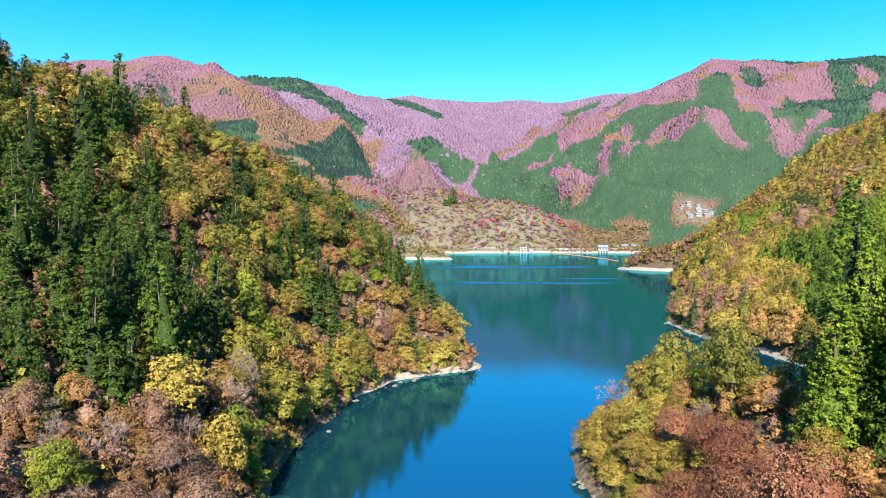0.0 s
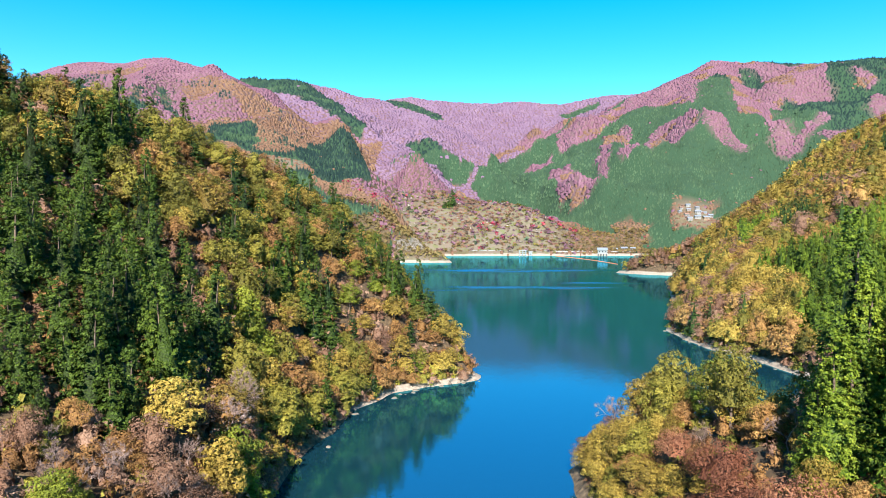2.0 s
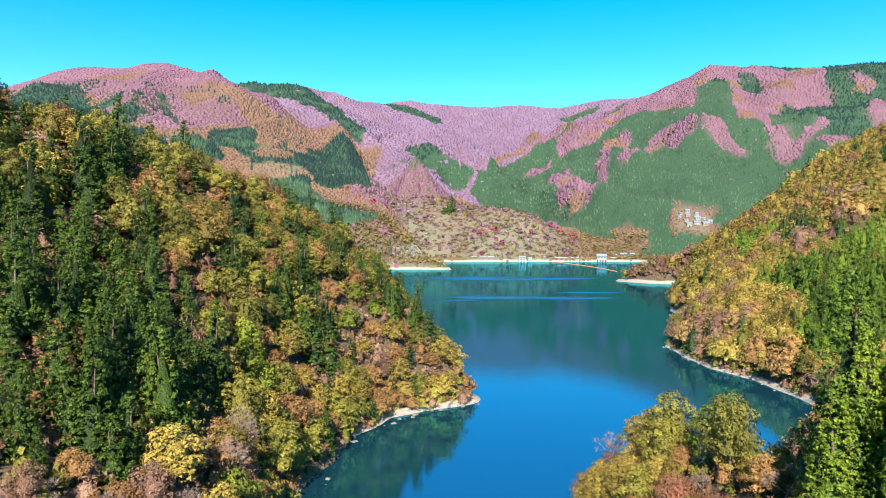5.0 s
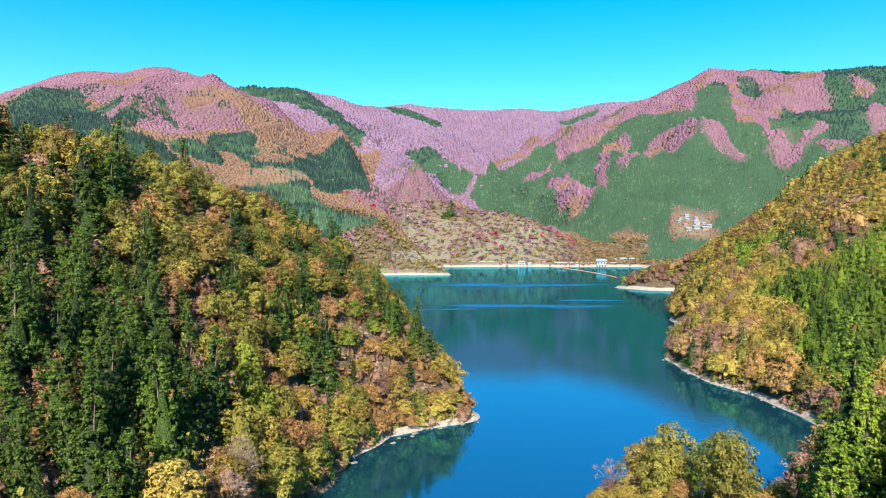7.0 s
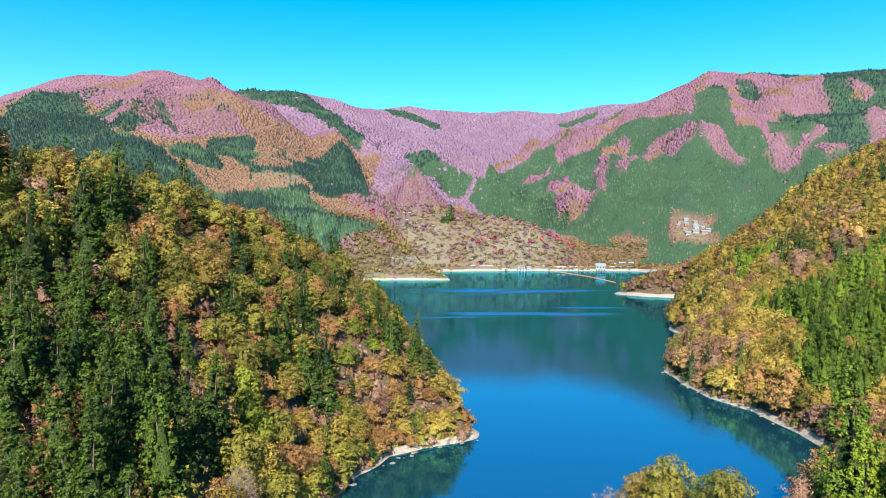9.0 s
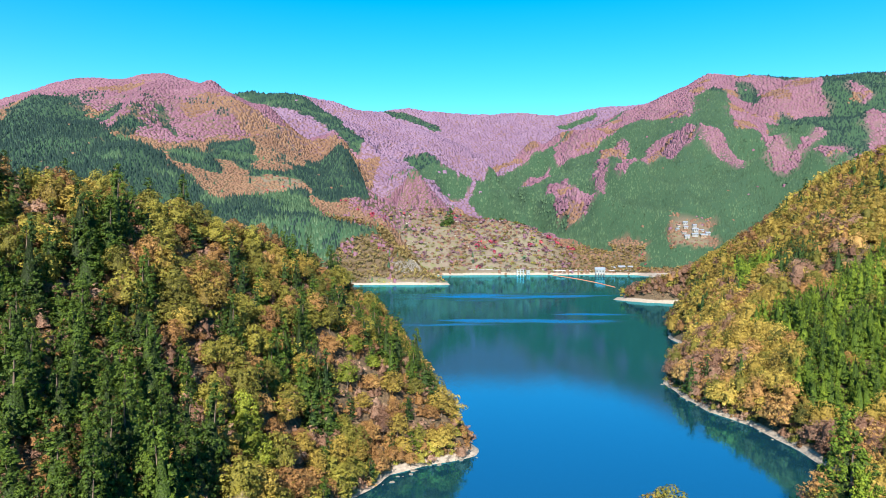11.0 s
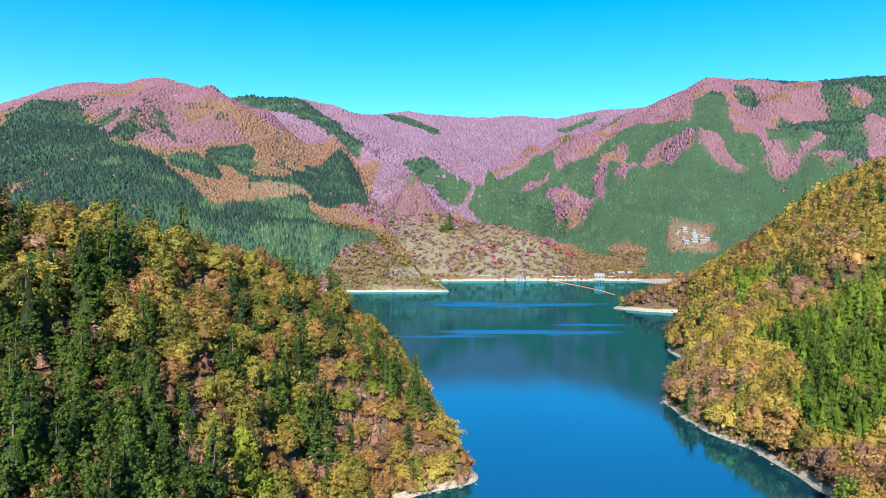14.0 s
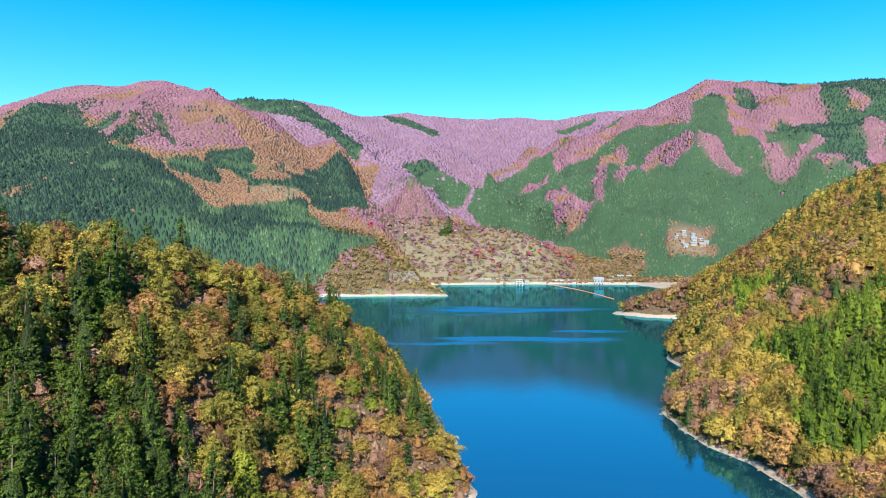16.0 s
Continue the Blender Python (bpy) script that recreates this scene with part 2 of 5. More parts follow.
ground_mat, water_mat = ground_material(), water_material()
plaster = plain("plaster", (.22, .215, .205), .8, 1.5, .2, .1)
grey_roof = plain("grey_roof_tiles", (.20, .21, .24), .5, 2.5, .3, .4)
blue_roof = plain("blue_grey_roof_sheet", (.20, .225, .26), .4, 2.5, .25, .3)
brown_roof = plain("rust_brown_roof_sheet", (.26, .15, .11), .5, 2.5, .3, .3)
dark_glass = plain("window_glass", (.03, .04, .05), .1, 2, .2, .0)
concrete = plain("weathered_concrete", (.33, .31, .30), .9, .8, .35, .3)
dry_stone = plain("dark_dry_stone", (.15, .125, .105), .95, .9, .45, .8)
stone = plain("pale_shore_rock", (.19, .155, .12), .95, .9, .45, .8)
white_metal = plain("white_painted_steel", (.34, .34, .335), .45, 3, .12, .1)
orange_float = plain("orange_plastic_float", (.72, .22, .1), .45, 3, .2, .1)
dark_steel = plain("dark_steel", (.07, .07, .075), .5, 3, .3, .2)
old_wood = plain("weathered_timber", (.25, .17, .11), .85, 3, .35, .3)
rubber = plain("black_rubber", (.02, .02, .02), .8, 4, .2, .1)


# ---- the lie of the land: ridges as (x, y, height, slope of the flanks) ----
def lattice(ix, iy, seed):
    v = np.sin(ix * 127.1 + iy * 311.7 + seed * 74.7) * 43758.5453
    return v - np.floor(v)


def grain(x, y, size, seed=0):
    """Smooth value noise, 0 to 1, with patches of that many metres."""
    x, y = np.asarray(x, float) / size, np.asarray(y, float) / size
    ix, iy = np.floor(x), np.floor(y)
    fx, fy = x - ix, y - iy
    fx, fy = fx * fx * (3 - 2 * fx), fy * fy * (3 - 2 * fy)
    a, b = lattice(ix, iy, seed), lattice(ix + 1, iy, seed)
    c, d = lattice(ix, iy + 1, seed), lattice(ix + 1, iy + 1, seed)
    return (a + (b - a) * fx) * (1 - fy) + (c + (d - c) * fx) * fy


RIDGES = {
    "left_hill": [(-420, 60, 149, .7), (-250, 110, 116, .7), (-150, 150, 94, .7), (-106, 182, 86.5, .95),
                  (-97, 212, 84.5, 1.15), (-73, 245, 71.5, 1.2), (-39, 246, 48, 1.1), (-16, 250, 32, .9), (-2, 242, 20, .8), (8, 231, 8, .7), (13, 226, .8, .5)],
    "left_shoulder": [(-73, 245, 72, .9), (-50, 290, 54, .8), (-30, 350, 27, .8), (-14, 385, 4, .6)],
    "right_hill": [(900, 300, 300, .6), (600, 480, 225, .62), (408, 605, 150, .6), (440, 757, 112, .6), (367, 830, 46, .5),
                   (290, 810, 25, .45), (212, 792, .8, .35)],
    "right_spur": [(408, 605, 150, .6), (330, 470, 105, .6), (250, 400, 72, .6), (170, 350, 30, .6), (119, 334, .8, .55)],
    "right_flank": [(600, 480, 225, .62), (420, 380, 150, .6), (260, 300, 80, .6), (165, 262, 30, .6), (128, 228, .8, .5)],
    "near_spur": [(300, 40, 120, .6), (120, 50, 52, .6), (70, 62, 36, .7), (44, 84, 22, .7), (44, 110, 18, .8), (43, 130, 14, 1.0), (34, 139, 4, .8), (29, 141, .5, .5)],
    "behind": [(-500, -250, 190, .5), (0, -380, 110, .5), (500, -250, 190, .5)],
    "left_shore": [(-500, 1060, 8, .2), (-193, 1052, 3, .15), (-60, 1052, 3.5, .15), (14, 1038, .8, .2)],
    "green_spur": [(-1100, 1420, 200, .5), (-840, 1360, 190, .5), (-724, 1310, 243, .5), (-600, 1280, 265, .55), (-520, 1245, 225, .55),
                   (-373, 1150, 145, .55), (-217, 1110, 119, .6), (-118, 1086, 86, .7), (-52, 1074, 46, .6), (-20, 1062, 8, .5)],
    "left_mountain": [(-1800, 1850, 420, .48), (-1300, 1900, 474, .48), (-1050, 1950, 552, .48), (-853, 1957, 574, .48), (-700, 1900, 520, .48),
                      (-552, 1850, 447, .5), (-400, 1760, 390, .55), (-189, 1630, 276, .65), (-22, 1580, 203, .72), (153, 1500, 134, .72),
                      (240, 1440, 92, .7), (305, 1380, 47, .6), (345, 1340, 8, .5)],
    "dark_ridge": [(-1300, 2500, 480, .5), (-860, 2500, 600, .5), (-708, 2500, 626, .5), (-548, 2480, 614, .5), (-460, 2450, 545, .5),
                   (-350, 2300, 440, .5), (-255, 2200, 350, .5)],
    "pale_ridge": [(-900, 3100, 560, .5), (-637, 3000, 725, .5), (-300, 3000, 647, .5), (-199, 3000, 565, .5), (8, 3000, 492, .5),
                   (109, 2950, 412, .5), (200, 2880, 345, .5)],
    "back_ridge": [(-1200, 4500, 850, .5), (-463, 4500, 930, .5), (-220, 4500, 950, .5), (-100, 4500, 930, .5), (280, 4480, 905, .5),
                   (477, 4480, 918, .5), (825, 4450, 890, .5), (1095, 4430, 945, .5), (1330, 4430, 960, .5), (1900, 4400, 900, .5)],
    "right_mountain": [(2700, 2500, 760, .5), (2100, 2550, 740, .5), (1486, 2581, 704, .52), (1379, 2950, 795, .52), (1312, 3077, 838, .52),
                       (1174, 3080, 778, .52), (1068, 3080, 730, .52), (900, 3050, 672, .52), (693, 2950, 590, .52), (489, 2800, 466, .52),
                       (280, 2650, 345, .52), (125, 2500, 244, .5), (80, 2350, 150, .5)],
    "round_spur": [(1312, 3077, 842, .5), (1000, 2450, 560, .5), (792, 2037, 416, .6), (626, 1950, 325, .6), (450, 1850, 210, .6), (338, 1760, 128, .6), (280, 1680, 50, .6)],
    "fore_spur": [(792, 2037, 416, .6), (640, 1800, 262, .6), (480, 1600, 120, .55), (400, 1480, 30, .5)],
    "side_spur": [(792, 2037, 416, .6), (883, 2000, 347, .6), (960, 1900, 270, .55), (1050, 1700, 170, .5)],
    "peak_spur": [(1486, 2581, 704, .5), (1350, 2250, 520, .5), (1250, 2000, 380, .5), (1150, 1700, 240, .5)],
}


# the shoreline, round the lake
SHORE = [(-31, 60), (-31, 118), (-32, 134), (-31, 159), (-24, 192), (-15, 208), (-4, 216), (6, 221), (13, 225), (15, 231), (10, 245), (4, 265), (-1, 300),
         (-4, 340), (-20, 380), (-70, 420), (-150, 450), (-290, 500), (-440, 700), (-500, 900), (-420, 1012), (-193, 1029), (-60, 1036), (14, 1034), (16, 1044),
         (-10, 1066), (-30, 1110), (-40, 1200), (-25, 1290), (100, 1306), (250, 1310), (385, 1300), (410, 1200), (380, 1000), (300, 880), (216, 800),
         (206, 788), (240, 752), (275, 738), (285, 690), (255, 620), (195, 562), (172, 492), (168, 440), (140, 385), (116, 337), (115, 319),
         (115, 297), (117, 281), (125, 260), (127, 229), (126, 205), (110, 180), (85, 162), (60, 152), (40, 147), (29, 141), (26, 128), (28, 112), (29, 60),
         (36, 0), (60, -150), (0, -260), (-60, -150), (-34, 0)]


def from_shore(x, y):
    """Metres from the shoreline, minus on the water."""
    best, inside = np.full(x.shape, 1e9), np.zeros(x.shape, bool)
    for (ax, ay), (bx, by) in zip(SHORE, SHORE[1:] + SHORE[:1]):
        dx, dy = bx - ax, by - ay
        u = np.clip(((x - ax) * dx + (y - ay) * dy) / (dx * dx + dy * dy), 0, 1)
        best = np.minimum(best, np.hypot(x - ax - u * dx, y - ay - u * dy))
        if ay != by:
            inside ^= ((ay > y) != (by > y)) & (x < ax + (y - ay) * dx / dy)
    return np.where(inside, -best, best)


def flank(x, y, line):
    """Height of one ridge with its flanks."""
    best = np.full(x.shape, -1e9)
    for (ax, ay, az, ak), (bx, by, bz, bk) in zip(line[:-1], line[1:]):
        dx, dy = bx - ax, by - ay
        u = np.clip(((x - ax) * dx + (y - ay) * dy) / (dx * dx + dy * dy), 0, 1)
        d = np.hypot(x - ax - u * dx, y - ay - u * dy)
        z = az + (bz - az) * u
        r = np.clip(z * .08, .5, 30)
        best = np.maximum(best, z - (ak + (bk - ak) * u) * (np.sqrt(d * d + r * r) - r))
    return best


def height(x, y):
    """Height of the ground above the lake's surface."""
    x, y = np.broadcast_arrays(np.asarray(x, float), np.asarray(y, float))
    far = np.clip((np.hypot(x, y) - 300) / 1500, 0, 1)
    wob = 3 + 45 * far
    wx = x + (grain(x, y, 40 + 0 * x, 3) - .5) * 8 + (grain(x, y, 210, 5) - .5) * wob * 2
    wy = y + (grain(x, y, 40 + 0 * x, 4) - .5) * 8 + (grain(x, y, 210, 6) - .5) * wob
    h = np.full(x.shape, -18.0)
    for name in RIDGES:
        k = 6.0 if name in ("left_hill", "left_shoulder", "near_spur", "right_flank", "right_spur", "right_hill", "left_shore") else 22.0
        near = name in ("left_hill", "left_shoulder", "near_spur", "right_flank", "right_spur", "right_hill", "left_shore", "green_spur")
        f = flank(x + (wx - x) * (.35 if near else 1), y + (wy - y) * (.35 if near else 1), RIDGES[name])
        m = np.clip(.5 + .5 * (h - f) / k, 0, 1)
        h = f + (h - f) * m + k * m * (1 - m) * .5
    # the far shore with its flat land and valley floor
    far_d = y - 1306 - 14 * np.sin(x / 90)
    floor_z = 1.2 + np.clip(far_d, -30, 14) * .28 + np.clip(far_d - 14, 0, 46) * .12 + np.clip(y - 1366, 0, 2500) * .07
    h = np.where((y > 1150) & (x > -420), np.maximum(h, floor_z), h)
    # gullies and knolls
    lift = np.clip(h / 25, 0, 1)
    h = h + lift * ((grain(x, y, 26, 7) - .5) * 5 + (grain(x, y, 9, 8) - .5) * 1.2)
    rid = 1 - np.abs(2 * grain(x + y * .3, y * .45, 170, 9) - 1)
    rid2 = 1 - np.abs(2 * grain(x * 1.1 - y * .2, y * .5, 75, 10) - 1)
    h = h + far * lift * (1 - .7 * np.clip((y - 1900) / 1500, 0, 1)) * ((rid - .8) * 32 + (rid2 - .75) * 15)
    slopes = np.clip((np.where(x > 200, 690, 470) - h) / 130, 0, 1) * np.clip((y - 1380) / 200, 0, 1) * np.clip((3300 - y) / 400, 0, 1) * lift
    h = h + slopes * ((rid - .74) * 66 + (rid2 - .7) * 22)
    # the road's bench over the far shore
    h = np.where((y > 1318) & (y < 1345) & (x > -30) & (x < 395), np.maximum(h, 8.2), h)
    # banks and beaches along the shore
    d = from_shore(x + (grain(x, y, 11, 12) - .5) * 3, y + (grain(x, y, 11, 13) - .5) * 3)
    beach = .28 + .5 * grain(x, y, 33, 14)
    beach = np.where((x > 60) & (y < 720), .3 + beach, beach)
    beach = np.where((y < 186) & (x < 120), .9 + beach, beach)
    beach = np.where(y > 700, .5 + beach, beach)
    rise = np.where(d < 4, beach * d, beach * 4 + 1.5 * (d - 4))
    gentle = np.clip((x + 260) / 190, 0, 1) * (y > 1285)
    rise = np.where(gentle > 0, rise + gentle * (np.maximum(9.0, 9 + .78 * (d - 26)) - rise), rise)
    land = np.maximum(np.minimum(h, rise), np.minimum(beach * d, 2.6))
    return np.where(d > 0, land, np.maximum(d * .5, -18))


# ---- where the conifers stand, as outlines on the plan ----
CONIFERS = {
    "far_left": [(-1000, 1300), (-965, 1400), (-930, 1400), (-980, 1510), (-985, 1630), (-950, 1685), (-895, 1670), (-835, 1540), (-835, 1505), (-820, 1545), (-815, 1655),
                 (-795, 1670), (-725, 1500), (-730, 1430), (-670, 1345), (-670, 1320), (-685, 1255), (-690, 1185), (-705, 1145), (-715, 1085), (-725, 1050), (-1000, 1050)],
    "hollow": [(-670, 1350), (-700, 1450), (-685, 1470), (-660, 1450), (-640, 1415), (-650, 1380)],
    "knoll": [(-700, 1495), (-690, 1550), (-680, 1510), (-685, 1465)],
    "strip": [(-685, 1605), (-670, 1615), (-600, 1505), (-585, 1440), (-620, 1485), (-655, 1550)],
    "band": [(-575, 1355), (-520, 1395), (-450, 1360), (-420, 1310), (-480, 1315), (-535, 1310)],
    "middle": [(-510, 1425), (-490, 1520), (-435, 1500), (-395, 1425), (-375, 1350), (-325, 1365), (-300, 1500), (-335, 1570), (-295, 1595), (-235, 1680), (-195, 1700),
               (-150, 1365), (-190, 1260), (-250, 1265), (-275, 1335), (-375, 1295), (-420, 1370), (-475, 1365)],
    "middle_low": [(-345, 1225), (-265, 1290), (-220, 1190), (-285, 1115), (-345, 1185)],
    "dark_crest": [(-900, 2540), (-693, 2540), (-541, 2520), (-452, 2480), (-380, 2380), (-235, 2160), (-242, 2030), (-284, 2005), (-432, 2215), (-588, 2305), (-776, 2425)],
    "left_notch": [(-131, 2275), (-31, 2160), (56, 2080), (155, 2455), (163, 2415), (73, 1970), (-62, 1970)],
    "far_crest": [(-420, 4500), (-291, 4430), (-24, 4185), (20, 4100), (-60, 4080), (-323, 4330)],
    "back": [(742, 4245), (998, 4300), (1010, 4200), (760, 4150)],
}
SPUR = [(-710, 1080), (-700, 1140), (-690, 1180), (-685, 1250), (-670, 1310), (-655, 1360), (-605, 1350), (-560, 1325), (-505, 1275), (-450, 1210), (-420, 1190), (-385, 1215),
        (-335, 1220), (-275, 1200), (-210, 1185), (-170, 1180), (-125, 1185), (-105, 1085), (-165, 1070), (-200, 1050), (-230, 1045), (-340, 1040), (-455, 1000), (-600, 850), (-1000, 850), (-1000, 1050)]
CLEARING = [(-375, 1300), (-350, 1335), (-285, 1345), (-265, 1290), (-320, 1250), (-350, 1225)]
# the right-hand mountain is planted with conifers but for these leafless ribs and patches
PLANTED = [(85, 1950), (160, 2450), (250, 2700), (500, 2880), (900, 3120), (1312, 3150), (1600, 2850), (2000, 2700), (2000, 1500), (900, 1330), (600, 1335), (420, 1385), (395, 1480), (300, 1640), (200, 1750)]
RIBS = {
    "summit": [(485, 2850), (710, 2950), (960, 3120), (1240, 3150), (1330, 3150), (1400, 2860), (1490, 2580), (1345, 2275), (1255, 2250), (1230, 2360), (1115, 2240), (1065, 2110),
               (1045, 1980), (990, 1915), (1000, 2030), (1040, 2150), (965, 2125), (1020, 2305), (1185, 2720), (1195, 2845), (1080, 2795), (920, 2410), (925, 2695),
               (830, 2840), (725, 2735), (605, 2670), (485, 2660)],
    "rib": [(815, 2095), (840, 2335), (730, 2310), (515, 1915), (525, 1865), (650, 1955), (775, 2010)],
    "rib_right": [(820, 2080), (865, 2030), (865, 1865), (845, 1850), (820, 1985), (790, 2020)],
    "fork": [(720, 2585), (650, 2605), (500, 2125), (430, 1795), (465, 1855), (505, 1990), (615, 2370), (650, 2335), (525, 1905), (650, 2235)],
    "low_fork": [(355, 2200), (420, 2165), (435, 1865), (425, 1775), (350, 1750), (340, 1870)],
    "left_patch": [(265, 2400), (345, 2600), (445, 2670), (445, 2610), (335, 2405)],
    "right_rib": [(990, 1920), (1065, 1985), (1190, 2050), (1175, 2010), (1060, 1940), (1000, 1910)],
    "right_patch": [(1100, 1940), (1180, 1925), (1160, 1870), (1095, 1855)],
    "edge_patch": [(1345, 2080), (1470, 2160), (1245, 1830), (1230, 1875)],
    "top_patch": [(1515, 2420), (1540, 2345), (1480, 2275), (1460, 2325)],
    "small": [(1185, 1885), (1205, 1815), (1165, 1785), (1145, 1810)],
    "hamlet": [(535, 1530), (570, 1540), (635, 1530), (590, 1415), (515, 1435)],
    "gold": [(365, 1430), (410, 1565), (455, 1545), (480, 1495), (455, 1445), (395, 1405)],
}
KNOB = [(1290, 2880), (1340, 2825), (1275, 2560), (1190, 2475), (1210, 2700)]
NEAR_CONIFERS = {
    "stand": [(-140, 150), (-100, 152), (-88, 160), (-75, 160), (-62, 158), (-54, 150), (-46, 146), (-47, 144), (-43, 126), (-44, 105), (-49, 97), (-54, 96), (-60, 88), (-95, 90)],
    "grove": [(-52, 193), (-49, 216), (-40, 219), (-34, 201), (-40, 191), (-48, 184)],
    "crest": [(-80, 262), (-45, 264), (-18, 262), (-5, 245), (-16, 230), (-28, 228), (-37, 236), (-50, 242)],
    "bank": [(161, 331), (171, 344), (201, 354), (220, 364), (250, 380), (290, 380), (240, 270), (190, 225), (156, 226), (146, 233), (142, 241), (145, 252), (161, 282), (167, 319)],
    "strip": [(227, 531), (242, 537), (249, 507), (226, 460), (189, 411), (199, 458)],
    "cedars": [(42, 80), (56, 92), (90, 84), (86, 52), (45, 54), (37, 70)],
}
FIRS = {"upper": [(227, 370), (242, 376), (265, 388), (330, 420), (300, 370), (215, 300), (199, 310)], "crest": [(265, 499), (268, 468), (220, 380), (205, 400)]}
THIN = [(-78, 70), (-60, 86), (-48, 110), (-41, 137), (-32, 168), (-27, 188), (-18, 190), (-29, 119), (-28, 70)]


def within(x, y, outline):
    hit = np.zeros(np.shape(x), bool)
    for (ax, ay), (bx, by) in zip(outline, outline[1:] + outline[:1]):
        if ay != by:
            hit ^= ((ay > y) != (by > y)) & (x < ax + (y - ay) * (bx - ax) / (by - ay))
    return hit


def in_any(x, y, outlines, shake):
    x = np.asarray(x, float) + (grain(x, y, shake * 3, 61) - .5) * shake * 2
    y = np.asarray(y, float) + (grain(x, y, shake * 3, 62) - .5) * shake * 2
    return np.any([within(x, y, o) for o in outlines.values()], axis=0)


def conifer_land(x, y, shake=12):
    """Where the far slopes carry conifers."""
    sx = x + (grain(x, y, 36, 61) - .5) * shake * 2
    sy = y + (grain(x, y, 36, 62) - .5) * shake * 2
    planted = within(sx, sy, PLANTED)
    ribs = in_any(x, y, RIBS, shake) & ~within(sx, sy, KNOB)
    spur = within(sx, sy, SPUR)
    return ((in_any(x, y, CONIFERS, shake) | spur) & ~planted & ~within(x, y, CLEARING)) | (planted & ~ribs)


# ---- building blocks ----
def mesh_from(name, verts, faces, mat, vary=None):
    """A mesh from arrays: verts (n, 3), faces (m, 3 or 4), vary a value for each vertex."""
    verts, faces = np.asarray(verts, np.float32), np.asarray(faces, np.int32)
    me = bpy.data.meshes.new(name)
    k = faces.shape[1]
    me.vertices.add(len(verts))
    me.vertices.foreach_set("co", verts.ravel())
    me.loops.add(faces.size)
    me.loops.foreach_set("vertex_index", faces.ravel())
    me.polygons.add(len(faces))
    me.polygons.foreach_set("loop_start", np.arange(0, faces.size, k, dtype=np.int32))
    me.update(calc_edges=True)
    if vary is not None:
        me.attributes.new("vary", "FLOAT", "POINT").data.foreach_set("value", np.asarray(vary, np.float32))
    if mat:
        me.materials.append(mat)
    return me


def part(name, me, parent, label=""):
    ob = new(name, me)
    ob.parent = parent
    return tagged(ob, label)


# ---- ground and lake ----
def steps(lo, hi, a, b, fine, grow, most):
    """Grid lines from lo to hi, fine between a and b and wider away from there."""
    out, v = [], a
    while v < hi:
        out.append(v)
        v += min(most, fine + max(0, v - b) * grow)
    v = a
    while v > lo:
        v -= min(most, fine + (a - v) * grow)
        out.append(v)
    return np.array(sorted(out))


def open_land(x, y):
    """How far the ground is open grass: the terraced slope over the far shore, the low shore, the clearing."""
    e = np.clip((150 - height(x, y)) / 70, 0, 1) * np.clip((y - 1290) / 20, 0, 1) * np.clip((1620 - y) / 60, 0, 1)
    e = e * np.clip((x + 170 - (y - 1300) * .1) / 60, 0, 1) * np.clip((300 - x) / 110, 0, 1)
    shore = np.clip((y - 1030) / 8, 0, 1) * np.clip((1075 - y) / 10, 0, 1) * np.clip((30 - x) / 10, 0, 1) * np.clip((x + 125) / 20, 0, 1) * np.clip((9 - height(x, y)) / 3, 0, 1)
    clearing = within(x, y, CLEARING) * (.25 + .7 * grain(x, y, 14, 16))
    e = e * np.clip(.6 + .8 * grain(x, y, 45, 15), 0, 1)
    yards = within(x, y, RIBS["hamlet"]) * (.3 + .5 * grain(x, y, 12, 17))
    return np.clip(e + shore + clearing + yards, 0, 1)


gx = steps(-2200, 3200, -70, 170, 3.4, .045, 42)
gy = steps(-700, 4950, 60, 350, 3.2, .026, 32)
gy = np.array(sorted([v for v in gy if not 1020 < v < 1500] + list(np.arange(1020, 1300, 9.0)) + list(np.arange(1300, 1500, 6.5))))
GX, GY = np.meshgrid(gx, gy)
GZ = height(GX, GY)
nx, ny = len(gx), len(gy)
idx = np.arange(nx * ny).reshape(ny, nx)
quads = np.stack([idx[:-1, :-1], idx[:-1, 1:], idx[1:, 1:], idx[1:, :-1]], -1).reshape(-1, 4)
ground_me = mesh_from("ground", np.stack([GX, GY, GZ], -1).reshape(-1, 3), quads, ground_mat)
ground_me.attributes.new("open_land", "FLOAT", "POINT").data.foreach_set("value", open_land(GX, GY).astype(np.float32).ravel())
ground_me.attributes.new("far_wood", "FLOAT", "POINT").data.foreach_set(
    "value", (np.clip((GY - 1450) / 300, 0, 1) * np.clip((GZ - 60) / 100, 0, 1) * .8).astype(np.float32).ravel())
ground_me.attributes.new("green_wood", "FLOAT", "POINT").data.foreach_set("value", conifer_land(GX, GY).astype(np.float32).ravel())
ground_me.attributes.new("sandy", "FLOAT", "POINT").data.foreach_set("value", (1 - .9 * ((GY < 186) & (GX < 100))).astype(np.float32).ravel())
ground_me.attributes.new("beach_top", "FLOAT", "POINT").data.foreach_set("value", (1 + 1.3 * (GY > 700) + .7 * (GY > 1200)).astype(np.float32).ravel())
ground_me.polygons.foreach_set("use_smooth", np.ones(len(quads), bool))
tagged(new("ground", ground_me), "steep wooded valley sides with leaf litter and sandy shore", "ground", kind="structure")
lake_me = mesh_from("water", [(-1500, -700, 0), (1500, -700, 0), (1500, 1400, 0), (-1500, 1400, 0)], [(0, 1, 2, 3)], water_mat)
tagged(new("water", lake_me), "calm deep blue reservoir water with breeze bands", "lake", kind="structure")

# ---- trees ----
rng = np.random.default_rng(11)


